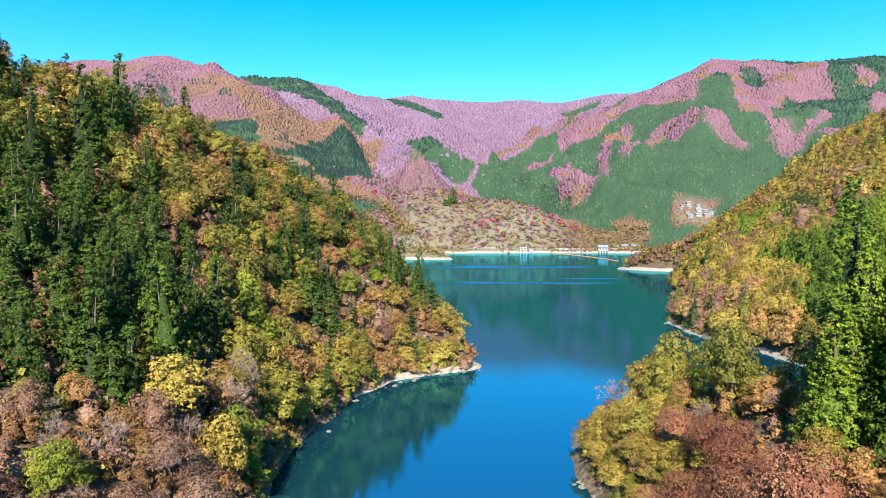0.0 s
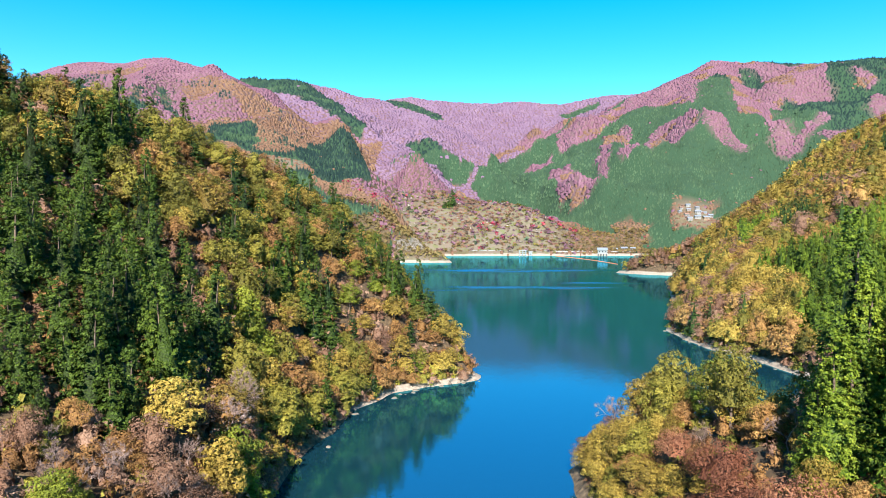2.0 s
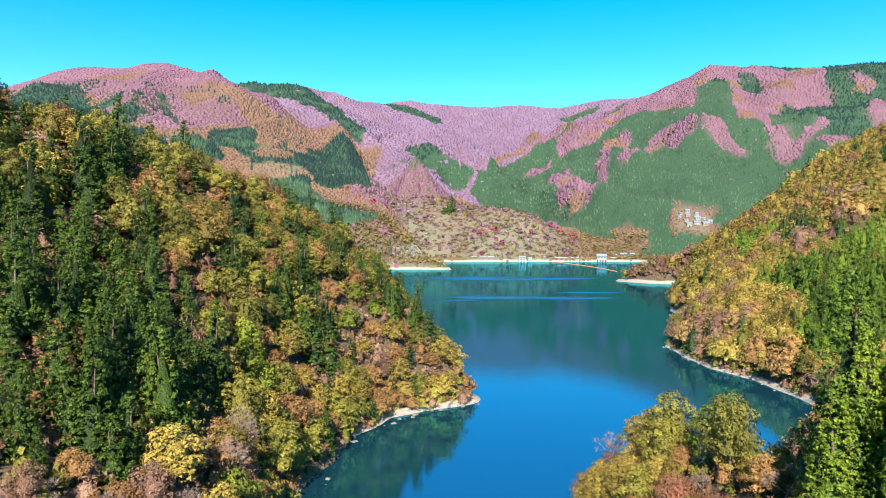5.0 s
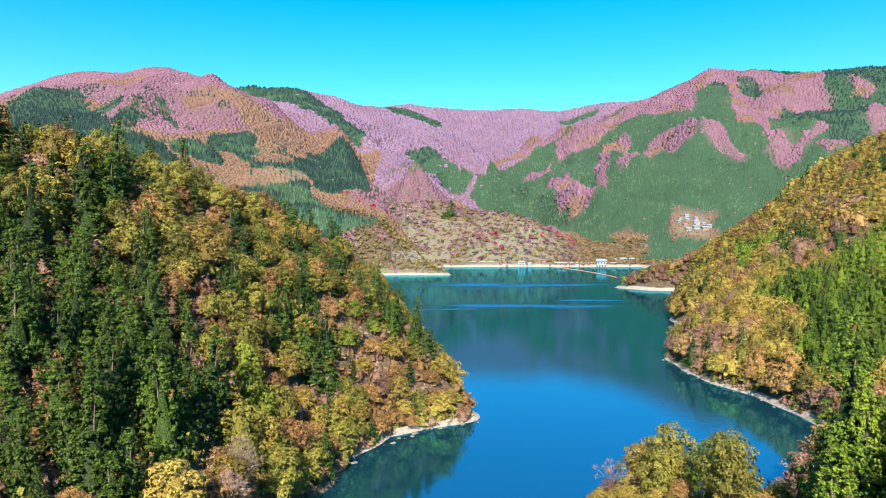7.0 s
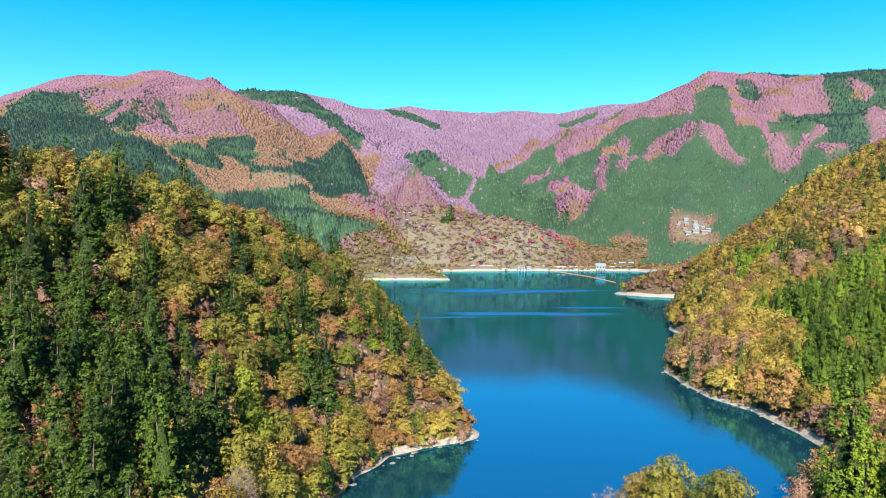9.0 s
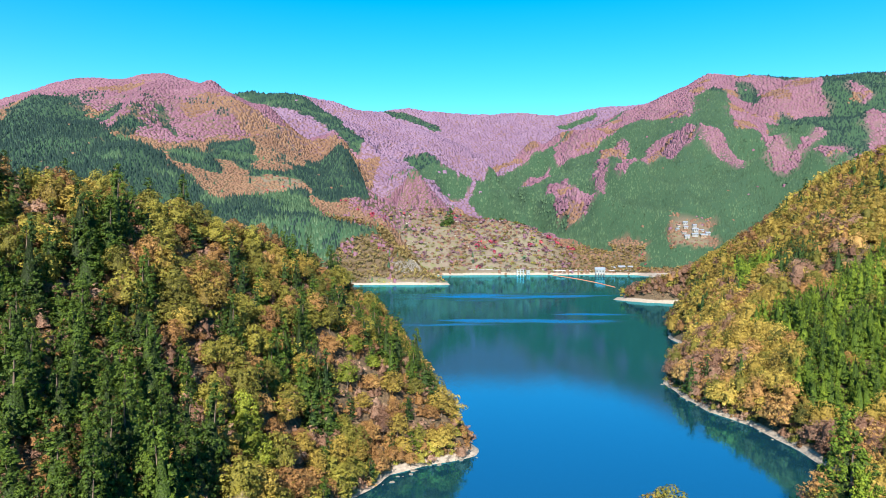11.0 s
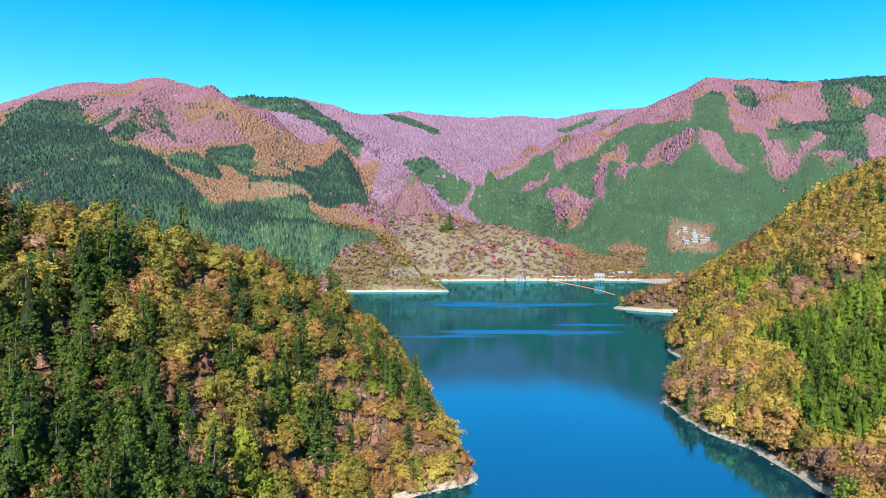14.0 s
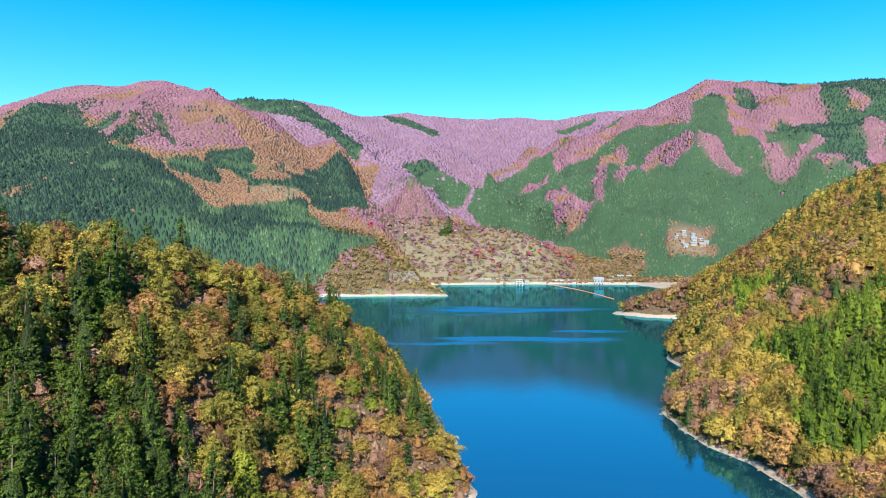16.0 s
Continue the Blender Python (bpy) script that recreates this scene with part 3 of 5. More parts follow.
def unit(v):
    return v / np.maximum(np.linalg.norm(v, axis=-1, keepdims=True), 1e-6)


def leaf_tips(centres, normals, size, r):
    """Three-cornered leaf clumps at the centres, facing along the normals."""
    n = len(centres)
    a = unit(np.cross(normals, unit(r.normal(size=(n, 3)))))
    b = np.cross(normals, a)
    s = (size * r.uniform(.6, 1.4, n))[:, None]
    w = r.uniform(.5, 1.0, (n, 1))
    v = np.stack([centres + a * s, centres - a * s * .6 + b * s * w, centres - a * s * .5 - b * s * w + normals * s * r.uniform(-.3, .3, (n, 1))], 1)
    return v.reshape(-1, 3), np.arange(3 * n).reshape(n, 3)


def blob(r, sides=5, low=.2):
    """A lumpy crown of few faces."""
    v = [(0, 0, 1.0)]
    for z, w in ((.66, .7), (low, 1.0)):
        v += [(math.cos(2 * math.pi * (k + w) / sides) * w * r.uniform(.75, 1.2), math.sin(2 * math.pi * (k + w) / sides) * w * r.uniform(.75, 1.2), z * r.uniform(.85, 1.15)) for k in range(sides)]
    f = []
    for k in range(sides):
        q = (k + 1) % sides
        f += [(0, 1 + k, 1 + q), (1 + k, 1 + sides + k, 1 + sides + q), (1 + k, 1 + sides + q, 1 + q)]
    return np.array(v), np.array(f), r.uniform(.2, .8, len(v))


def spire(r, sides=5):
    v = [(0, 0, 1.0)] + [(math.cos(2 * math.pi * k / sides) * r.uniform(.8, 1.2), math.sin(2 * math.pi * k / sides) * r.uniform(.8, 1.2), r.uniform(0, .12)) for k in range(sides)]
    f = [(0, 1 + k, 1 + (k + 1) % sides) for k in range(sides)]
    return np.array(v), np.array(f), r.uniform(.2, .8, len(v))


def tube(path, radii, sides=5):
    """A tapering limb along the path."""
    path = np.asarray(path, float)
    v, f = [], []
    for i, p in enumerate(path):
        d = unit(path[min(i + 1, len(path) - 1)] - path[max(i - 1, 0)])
        a = unit(np.cross(d, (0.31, 0.77, 0.2)))
        b = np.cross(d, a)
        for k in range(sides):
            t = 2 * math.pi * k / sides
            v.append(p + (a * math.cos(t) + b * math.sin(t)) * radii[i])
    for i in range(len(path) - 1):
        for k in range(sides):
            q, w = i * sides + k, i * sides + (k + 1) % sides
            f += [(q, w, w + sides), (q, w + sides, q + sides)]
    return np.array(v), np.array(f)


def joined(pieces):
    vs, fs, n = [], [], 0
    for v, f in pieces:
        vs.append(v)
        fs.append(np.asarray(f) + n)
        n += len(v)
    return np.concatenate(vs), np.concatenate(fs)


def broad_crown(r, tall, wide, count, size, lumps=24, sides=5):
    """Pads of leaf sprays over a rounded crown, with gaps between, round a heart toned dark for the shade inside; also
    the places of the pads.
    """
    t = (np.arange(lumps) + r.uniform(.2, .8, lumps)) / lumps
    reach = wide * np.sqrt(np.maximum(.03, 1 - (t - .25) ** 2 * 1.75)) * r.uniform(.58, .95, lumps)
    ang = np.arange(lumps) * 2.4 + r.uniform(-.5, .5, lumps)
    lobes = np.stack([np.cos(ang) * reach, np.sin(ang) * reach, tall * (.30 + .58 * t), wide * r.uniform(.2, .36, lumps)], -1)
    lobes[-1] = (0, 0, tall * .88, wide * .32)
    shade = r.uniform(-.17, .17, lumps)
    share = lobes[:, 3] ** 2 / (lobes[:, 3] ** 2).sum()
    pick = r.choice(lumps, count, p=share)
    d = unit(r.normal(size=(count, 3)) + (0, 0, .35))
    c = lobes[pick, :3] + d * (lobes[pick, 3] * r.uniform(.8, 1.1, count))[:, None] * (1, 1, .62)
    out = unit((c - (0, 0, tall * .48)) / (wide, wide, tall * .42))
    v, f = leaf_tips(c, unit(d * .85 + out * .4 + r.normal(size=(count, 3)) * .22 + (0, 0, .2)), size, r)
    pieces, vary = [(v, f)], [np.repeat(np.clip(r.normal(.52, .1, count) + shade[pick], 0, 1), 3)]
    # the low tone of this blob puts the crown's inner shade into the colour
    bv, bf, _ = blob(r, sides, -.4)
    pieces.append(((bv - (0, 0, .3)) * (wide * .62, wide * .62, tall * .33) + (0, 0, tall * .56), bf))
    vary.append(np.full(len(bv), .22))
    v, f = joined(pieces)
    return v, f, np.concatenate(vary), lobes


def cedar_crown(r, tall, wide, count, size, layered=False):
    """Tufts of needle sprays on boughs down a narrow cone."""
    tufts = max(14, count // 10)
    t = np.clip(1 - np.sqrt(r.uniform(.002, 1, tufts)), 0, .985)
    t[:tufts // 9] = r.uniform(.72, .97, tufts // 9)
    if layered:
        t = np.clip(np.round(t * 10) / 10 + r.normal(0, .028, tufts), 0, .985)
    ang = r.uniform(0, 2 * math.pi, tufts)
    lobe = .84 + .3 * np.sin(ang * 4 + t * 40) * np.sin(ang * 2.7 + t * 23)
    edge = wide * (1 - t) ** .75 * lobe * np.sqrt(r.uniform(.5, 1.1, tufts)) + .1
    z = tall * (.08 + .92 * t) - edge * (.2 if layered else .3)
    c = np.stack([np.cos(ang) * edge, np.sin(ang) * edge, z], -1)
    rad = size * r.uniform(2.2, 3.4, tufts) * (1 - .4 * t)
    tone = np.clip(r.normal(.5, .13, tufts), 0, 1)
    out = np.stack([np.cos(ang), np.sin(ang), np.full(tufts, .35)], -1)
    pieces, vary = [], []
    for q in range(tufts):
        bv, bf, bt = spire(r, 4)
        s = rad[q] * np.array((.85, .85, .3) if layered else (.55, .55, .6))
        pieces.append(((bv - (0, 0, .5)) * s + c[q], bf))
        # tuft cores a step darker than their sprays: shade between needles, put in as tone
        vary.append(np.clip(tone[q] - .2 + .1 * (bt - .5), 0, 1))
    k = 10
    d = unit(r.normal(size=(tufts, k, 3)) * .75 + out[:, None] * .8 + (0, 0, .25))
    lc = (c[:, None] + d * (rad[:, None] * r.uniform(.55, 1.05, (tufts, k)))[:, :, None] * (1.15, 1.15, .4 if layered else .95)).reshape(-1, 3)
    v, f = leaf_tips(lc, unit(d.reshape(-1, 3) + r.normal(size=(tufts * k, 3)) * .2 + (0, 0, .35)), size * .78, r)
    pieces.append((v, f))
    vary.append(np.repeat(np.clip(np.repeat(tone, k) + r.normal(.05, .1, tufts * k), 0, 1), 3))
    # inner cone at the darkest tone, standing for the shade within the boughs
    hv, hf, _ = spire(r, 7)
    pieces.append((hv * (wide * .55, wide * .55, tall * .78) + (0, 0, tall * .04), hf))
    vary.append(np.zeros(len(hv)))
    v, f = joined(pieces)
    return v, f, np.concatenate(vary)


def bare_limbs(r, tall, wide):
    """Forking limbs down to fine twigs."""
    pieces, twigs = [], []

    def grow(p, d, length, rad, depth):
        mid = p + d * length * .5 + r.normal(size=3) * length * .06
        end = p + d * length + r.normal(size=3) * length * .08
        pieces.append(tube([p, mid, end], [rad, rad * .8, rad * .6], 3 if depth > 1 else 4))
        if depth >= 4:
            twigs.append((end, d))
            return
        for k in range(3 if depth < 3 else 2):
            nd = unit(d + r.normal(size=3) * .55 + (0, 0, .12))
            grow(p + (end - p) * r.uniform(.6, 1), nd, length * r.uniform(.58, .8), rad * .55, depth + 1)

    grow(np.zeros(3), unit(np.array([.05, .03, 1.0])), tall * .34, .17, 0)
    return joined(pieces), twigs


def stem(r, tall, lobes=None):
    lean = r.normal(size=2) * .03 * tall
    top = np.array([lean[0], lean[1], tall * .8])
    pieces = [tube([(0, 0, -1.5), top * .35, top * .7, top], [tall * .022, tall * .017, tall * .011, tall * .004], 6)]
    for lo in ([] if lobes is None else lobes[::2]):
        a = top * np.clip(lo[2] / tall * .62, .2, .9)
        pieces.append(tube([a, (a + lo[:3]) / 2 + (0, 0, .3), lo[:3]], [tall * .008, tall * .006, tall * .003], 4))
    return joined(pieces)


def tree(name, label, kind, leaf, r, tall, wide, count, size):
    """One tree: trunk and crown under an empty at its foot."""
    root = new(name)
    tagged(root, label, "tree", group=name + "s on the slope")
    if kind == "bare":
        (v, f), twigs = bare_limbs(r, tall, wide)
        part("trunk", mesh_from("trunk", v, f, twig_mat, np.full(len(v), .55)), root)
        e = np.array([t[0] for t in twigs]).repeat(34, 0)
        d = unit(np.array([t[1] for t in twigs]).repeat(34, 0) + r.normal(size=(len(e), 3)) * .6)
        ln = r.uniform(.35, 1.15, (len(e), 1))
        side = unit(np.cross(d, r.normal(size=d.shape))) * .016
        tv = np.stack([e - side, e + side, e + d * ln], 1).reshape(-1, 3)
        part("crown", mesh_from("crown", tv, np.arange(len(tv)).reshape(-1, 3), twig_mat, np.repeat(r.uniform(0, 1, len(e)), 3)), root)
        return root
    if kind in ("cedar", "fir"):
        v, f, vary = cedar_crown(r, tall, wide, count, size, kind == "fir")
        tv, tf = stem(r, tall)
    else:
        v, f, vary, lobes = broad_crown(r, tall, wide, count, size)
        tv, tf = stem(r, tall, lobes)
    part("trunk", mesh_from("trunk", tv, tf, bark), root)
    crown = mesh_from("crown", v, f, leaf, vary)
    crown.polygons.foreach_set("use_smooth", np.ones(len(crown.polygons), bool))
    part("crown", crown, root)
    return root


KINDS = {
    "cedar": ("tall dark green cedar in the mixed wood", "cedar", cedar_leaf, 14.5, 3.6, 1800, .31),
    "bright_cedar": ("tall yellow green cedar with rounded tufts", "cedar", bright_conifer, 19.5, 4.6, 2000, .37),
    "fir": ("dark fir with layered boughs near the crest", "fir", fir_leaf, 13.0, 3.6, 1300, .33),
    "yellow_tree": ("broadleaved tree with golden yellow autumn leaves", "broad", yellow_leaf, 11.5, 4.8, 1350, .34),
    "olive_tree": ("broadleaved tree turning from green to yellow", "broad", olive_leaf, 11.5, 4.7, 1350, .34),
    "lime_tree": ("broadleaved tree still in bright yellow green leaf", "broad", lime_leaf, 11.0, 4.4, 1350, .32),
    "orange_tree": ("broadleaved tree with orange brown autumn leaves", "broad", orange_leaf, 11.0, 4.7, 1300, .33),
    "russet_tree": ("thinning broadleaved tree with russet leaves", "broad", russet_leaf, 9.0, 4.2, 1200, .25),
    "red_tree": ("low spreading tree with brick red autumn leaves", "broad", red_leaf, 6.0, 4.4, 2100, .165),
    "bare_tree": ("leafless grey brown tree with fine twigs", "bare", twig_mat, 10.5, 3.8, 0, 0),
}


def scatter(x0, x1, y0, y1, gap, seed, low=2.4):
    """Places on a shaken grid where the ground is dry."""
    r = np.random.default_rng(seed)
    xs, ys = np.meshgrid(np.arange(x0, x1, gap), np.arange(y0, y1, gap))
    xs = (xs + r.uniform(-.45, .45, xs.shape) * gap).ravel()
    ys = (ys + r.uniform(-.45, .45, ys.shape) * gap).ravel()
    z = height(xs, ys)
    keep = z > low
    return xs[keep], ys[keep], z[keep], r


def faces_view(x, y, z, lift=4.0):
    """Ground that slopes to the lake side, or lies just over a crest."""
    l = np.hypot(x, y)
    return height(x * (1 - 14 / l), y * (1 - 14 / l)) < z + lift


def near_kind(x, y, r):
    """Which tree grows at a place of the near slopes."""
    v = float(grain(x, y, 16, 23)) + r.uniform(-.28, .28)
    if math.hypot(x + 34, y - 110) < 5 or math.hypot(x - 44, y - 106) < 3 or math.hypot(x + 46, y - 160) < 4 or (x < 0 and r.uniform() < .02):
        return "lime_tree"
    if x < 0 and in_any(x, y, {"stand": NEAR_CONIFERS["stand"]}, 3) and r.uniform() < .9:
        return "cedar"
    if x < 0 and in_any(x, y, {"grove": NEAR_CONIFERS["grove"], "crest": NEAR_CONIFERS["crest"]}, 4) and r.uniform() < .72:
        return "cedar" if r.uniform() < .55 else "fir"
    if in_any(x, y, {"thin": THIN}, 5) and y < 104:
        return "bare_tree" if v < .46 else "russet_tree" if v < .72 else "orange_tree" if v < .86 else "olive_tree"
    if in_any(x, y, {"thin": THIN}, 5):
        return "bare_tree" if v < .16 else "russet_tree" if v < .34 else "orange_tree" if v < .48 else "yellow_tree" if v < .76 else "olive_tree"
    # extra dark conifers at the far left, partly in place of the hill's shade
    if r.uniform() < ((.88 if y < 176 else .5) if in_any(x, y, NEAR_CONIFERS, 7) else ((.66 if x < -82 else .45 if x < -68 else .3) if grain(x, y, 24, 91) > .5 else .34 if x < -82 else .14) if x < 0 else 0):
        return "bright_cedar" if x > 0 else "cedar" if y < 185 or in_any(x, y, {"grove": NEAR_CONIFERS["grove"]}, 5) or rng.uniform() < .45 else "fir"
    if 26 < x < 40 and y < 107:
        return "red_tree" if v < .72 else "orange_tree" if v < .85 else "yellow_tree"
    if x > 0 and y < 104:
        return "russet_tree" if v < .16 else "orange_tree" if v < .4 else "bare_tree" if v < .56 else "yellow_tree" if v < .75 else "olive_tree"
    if x > 0:
        return "russet_tree" if v < .1 else "bare_tree" if v < .2 else "yellow_tree" if v < .8 else "olive_tree" if v < .9 else "orange_tree"
    return "yellow_tree" if v > .68 else "olive_tree" if v > .42 else "orange_tree" if v > .2 else "yellow_tree" if v > .05 else "russet_tree"


# each kind in two finenesses: the near bank's trees stand closest to the eye
models, used, made = {}, {k: 0 for k in KINDS}, {}
spots, rest = [], {k: [] for k in KINDS}
for box, gap, seed in (((-185, 22, 62, 300), 5.5, 1), ((20, 112, 44, 150), 5.0, 2), ((-52, 4, 70, 222), 3.9, 3), ((22, 44, 100, 148), 3.8, 4)):
    xs, ys, zs, r = scatter(*box, gap, seed, .7 if gap < 4 else 1.7)
    keep = faces_view(xs, ys, zs, 30 if gap < 4 else 4)
    if gap < 4:      # the steep banks just over the water
        keep &= from_shore(xs, ys) < 9
    keep &= np.abs(xs) < ys * .71 + 9
    spots += list(zip(xs[keep], ys[keep], zs[keep]))
spots.sort(key=lambda s: s[1])
for x, y, z in spots:
    kname = near_kind(x, y, rng)
    if kname == "cedar" and rng.uniform() < .1:
        continue
    k = used[kname]
    used[kname] += 1
    s = rng.uniform(.72, 1.15) * (.78 if z < 5 else 1) * (1.12 if x > 0 and kname != "bright_cedar" else 1)
    if 26 < x < 43 and y < 107 and kname != "bright_cedar":
        s *= 1.15 if kname == "red_tree" else .62
    elif 26 < x < 46 and y < 128 and kname != "bright_cedar":
        s *= .76
    if k >= 300:
        rest[kname].append((x, y, z - .3))
        continue
    m = pose(x, y, z - .3, rng.uniform(-4, 4), rng.uniform(-4, 4), rng.uniform(0, 360)) @ Matrix.Diagonal((s * rng.uniform(.9, 1.15), s, s * rng.uniform(.85, 1.18), 1))
    close = (x > 0 and y < 150) or y < 98
    key = (kname, close, k % (3 if close else 4))
    if key in models:
        copy_thing(models[key], m)
    else:
        label, kind, leaf, tall, wide, count, size = KINDS[kname]
        models[key] = tree(kname, label, kind, leaf, np.random.default_rng(len(models) * 7 + 3), tall, wide, int(count * ((2.4 if close else .66) if kind in ("cedar", "fir") else 2.2 if close else 1.0)), size * ((.62 if kind == "cedar" else .68) if close else 1.05 if kind == "cedar" else 1.0))
        models[key].matrix_basis = m


# the big cedars of the near bank
for x, y, s in ((50, 80, 1.3), (58, 90, 1.25), (53, 71, 1.15), (62, 80, 1.35), (68, 92, 1.2), (45, 77, .9), (58, 101, .85), (66, 104, 1.0)):
    z = float(height(np.array([x]), np.array([y]))[0])
    copy_thing(models[("bright_cedar", True, int(x) % 3)], pose(x, y, z - .3, 0, 0, x * 37) @ Matrix.Diagonal((s, s, s, 1)))


# the broad trees at the tip of the near bank
for kname, x, y, s in (("yellow_tree", 32, 131, 1.1), ("yellow_tree", 34, 124, .9), ("yellow_tree", 45, 101, .9), ("orange_tree", 41, 110, .9)):
    z = float(height(np.array([x]), np.array([y]))[0])
    copy_thing(models[(kname, True, int(y) % 3)], pose(x, y, z - .3, 0, 0, y * 53) @ Matrix.Diagonal((s, s, s, 1)))


# ---- the woods further off, too many to count ----
def wood(name, label, x, y, z, model, mat, scale_lo, scale_hi, r, even=0.0):
    """Many trees of one model (verts, faces, vary) as one mesh."""
    if len(x) == 0:
        return
    forms = model if isinstance(model, list) else [model]
    verts, faces, tones, base = [], [], [], 0
    for q, (v, f, vary) in enumerate(forms):
        px, py, pz = x[q::len(forms)], y[q::len(forms)], z[q::len(forms)]
        n, k = len(px), len(v)
        if n == 0:
            continue
        s = r.uniform(scale_lo, scale_hi, n)
        sz = s * r.uniform(.85, 1.2, n)
        a = r.uniform(0, 2 * math.pi, n)
        ca, sa = np.cos(a) * s, np.sin(a) * s
        V = np.empty((n, k, 3), np.float32)
        V[:, :, 0] = px[:, None] + v[None, :, 0] * ca[:, None] - v[None, :, 1] * sa[:, None]
        V[:, :, 1] = py[:, None] + v[None, :, 0] * sa[:, None] + v[None, :, 1] * ca[:, None]
        V[:, :, 2] = pz[:, None] + v[None, :, 2] * sz[:, None]
        verts.append(V.reshape(-1, 3))
        faces.append((f[None] + (base + np.arange(n) * k)[:, None, None]).reshape(-1, 3))
        patchy = (grain(px, py, 22, 81) * .5 + grain(px, py, 75, 82) * .5 - .5) * .7
        tones.append(np.clip((vary[None] - .5) * .6 * (1 - even) + (.5 + patchy + r.normal(0, .24, n) * (1 - .75 * even))[:, None], 0, 1).ravel())
        base += n * k
    me = mesh_from(name, np.concatenate(verts), np.concatenate(faces), mat, np.concatenate(tones))
    me.polygons.foreach_set("use_smooth", np.ones(len(me.polygons), bool))
    tagged(new(name, me), label, "woodland", kind="stuff")


def far_crown(r, wide, tall, sprays=4):
    """A broad low crown with loose sprays over it, in three shapes."""
    forms = []
    for i in range(3):
        v, f, t = blob(r, 4, -1.2)
        pieces, tone = [(v * (wide, wide, tall), f)], [t]
        if sprays:
            sv, sf, st = fuzz(r, sprays, wide * .85, tall * 1.5, wide * .42)
            pieces.append((sv + (0, 0, tall * .15), sf))
            tone.append(st)
        forms.append((*joined(pieces), np.concatenate(tone)))
    return forms


def fuzz(r, n, wide, tall, size):
    """A loose far crown: a few leaf sprays over a rounded shape, with no solid outline."""
    d = unit(r.normal(size=(n, 3)) * (1, 1, .8) + (0, 0, .45))
    c = d * (wide, wide, tall * .5) * r.uniform(.55, 1.0, (n, 1)) + (0, 0, tall * .5)
    v, f = leaf_tips(c, unit(d + r.normal(size=(n, 3)) * .45 + (0, 0, .3)), size, r)
    return v, f, np.repeat(r.uniform(0, 1, n), 3)


def sized(model, wide, tall):
    v, f, vary = model
    return v * (wide, wide, tall), f, vary


def leafy(kind, count, size, seed):
    r = np.random.default_rng(seed)
    if kind in ("cedar", "fir"):
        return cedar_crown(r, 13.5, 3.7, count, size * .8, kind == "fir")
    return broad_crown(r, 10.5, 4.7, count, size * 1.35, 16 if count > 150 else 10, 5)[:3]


for kname, places in rest.items():
    if places:
        p = np.array(places)
        label, kind, leaf, tall, wide, count, size = KINDS[kname]
        r = np.random.default_rng(77)
        model = cedar_crown(r, tall, wide, count // 2, size * 1.3) if kind in ("cedar", "fir") else broad_crown(r, tall, wide, count // 2, size * 1.3)[:3]
        wood(kname + "_wood", label, p[:, 0], p[:, 1], p[:, 2], model, leaf, .7, 1.15, r)

# the back of the left hill's shoulder
xs, ys, zs, r = scatter(-150, 12, 300, 400, 5.4, 12, 1.7)
keep = faces_view(xs, ys, zs, 9)
xs, ys, zs = xs[keep], ys[keep], zs[keep]
u = r.uniform(0, 1, len(xs))
for nm, label, sel, model, mat in (("fir_wood", "dark firs along the crest of the shoulder", u < .4, leafy("fir", 300, .5, 1), fir_leaf), ("olive_wood", "olive broadleaved wood on the shoulder", (u >= .4) & (u < .7), leafy("b", 420, .48, 3), olive_leaf),
                                   ("orange_wood", "orange broadleaved wood on the shoulder", u >= .7, leafy("b", 420, .48, 4), orange_leaf)):
    wood(nm, label, xs[sel], ys[sel], zs[sel] - .5, model, mat, .7, 1.1, r)

# low bushes under the near trees
for box, gap, seed in (((-150, 22, 62, 268), 3.4, 8), ((18, 100, 48, 150), 2.7, 9), ((-40, 16, 62, 232), 2.0, 10), ((95, 185, 150, 460), 2.2, 13)):
    xs, ys, zs, r = scatter(*box, gap, seed, .35)
    keep = faces_view(xs, ys, zs, 30) & ((gap > 2.05) | ((from_shore(xs, ys) < 4.5) & ((ys < 190) | (zs > 1.5)))) & (np.abs(xs) < ys * .74 + 8)
    if seed == 13:
        keep &= (from_shore(xs, ys) < 9) & (zs > .8) & (grain(xs, ys, 14, 92) + r.uniform(-.2, .2, len(xs)) > .3)
    xs, ys, zs = xs[keep], ys[keep], zs[keep]
    pick = r.uniform(0, 1, len(xs))
    for nm, label, sel, mat in (("russet_bushes", "russet undergrowth on the steep bank", pick < .4, russet_leaf), ("olive_bushes", "olive undergrowth on the steep bank", (pick >= .4) & (pick < .65), olive_leaf),
                                ("orange_bushes", "orange undergrowth on the steep bank", pick >= .65, orange_leaf)):
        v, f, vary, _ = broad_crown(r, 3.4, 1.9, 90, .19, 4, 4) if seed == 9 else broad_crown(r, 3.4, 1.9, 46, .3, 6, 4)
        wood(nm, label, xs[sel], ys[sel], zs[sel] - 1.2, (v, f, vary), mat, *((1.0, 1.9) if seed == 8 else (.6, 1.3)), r)

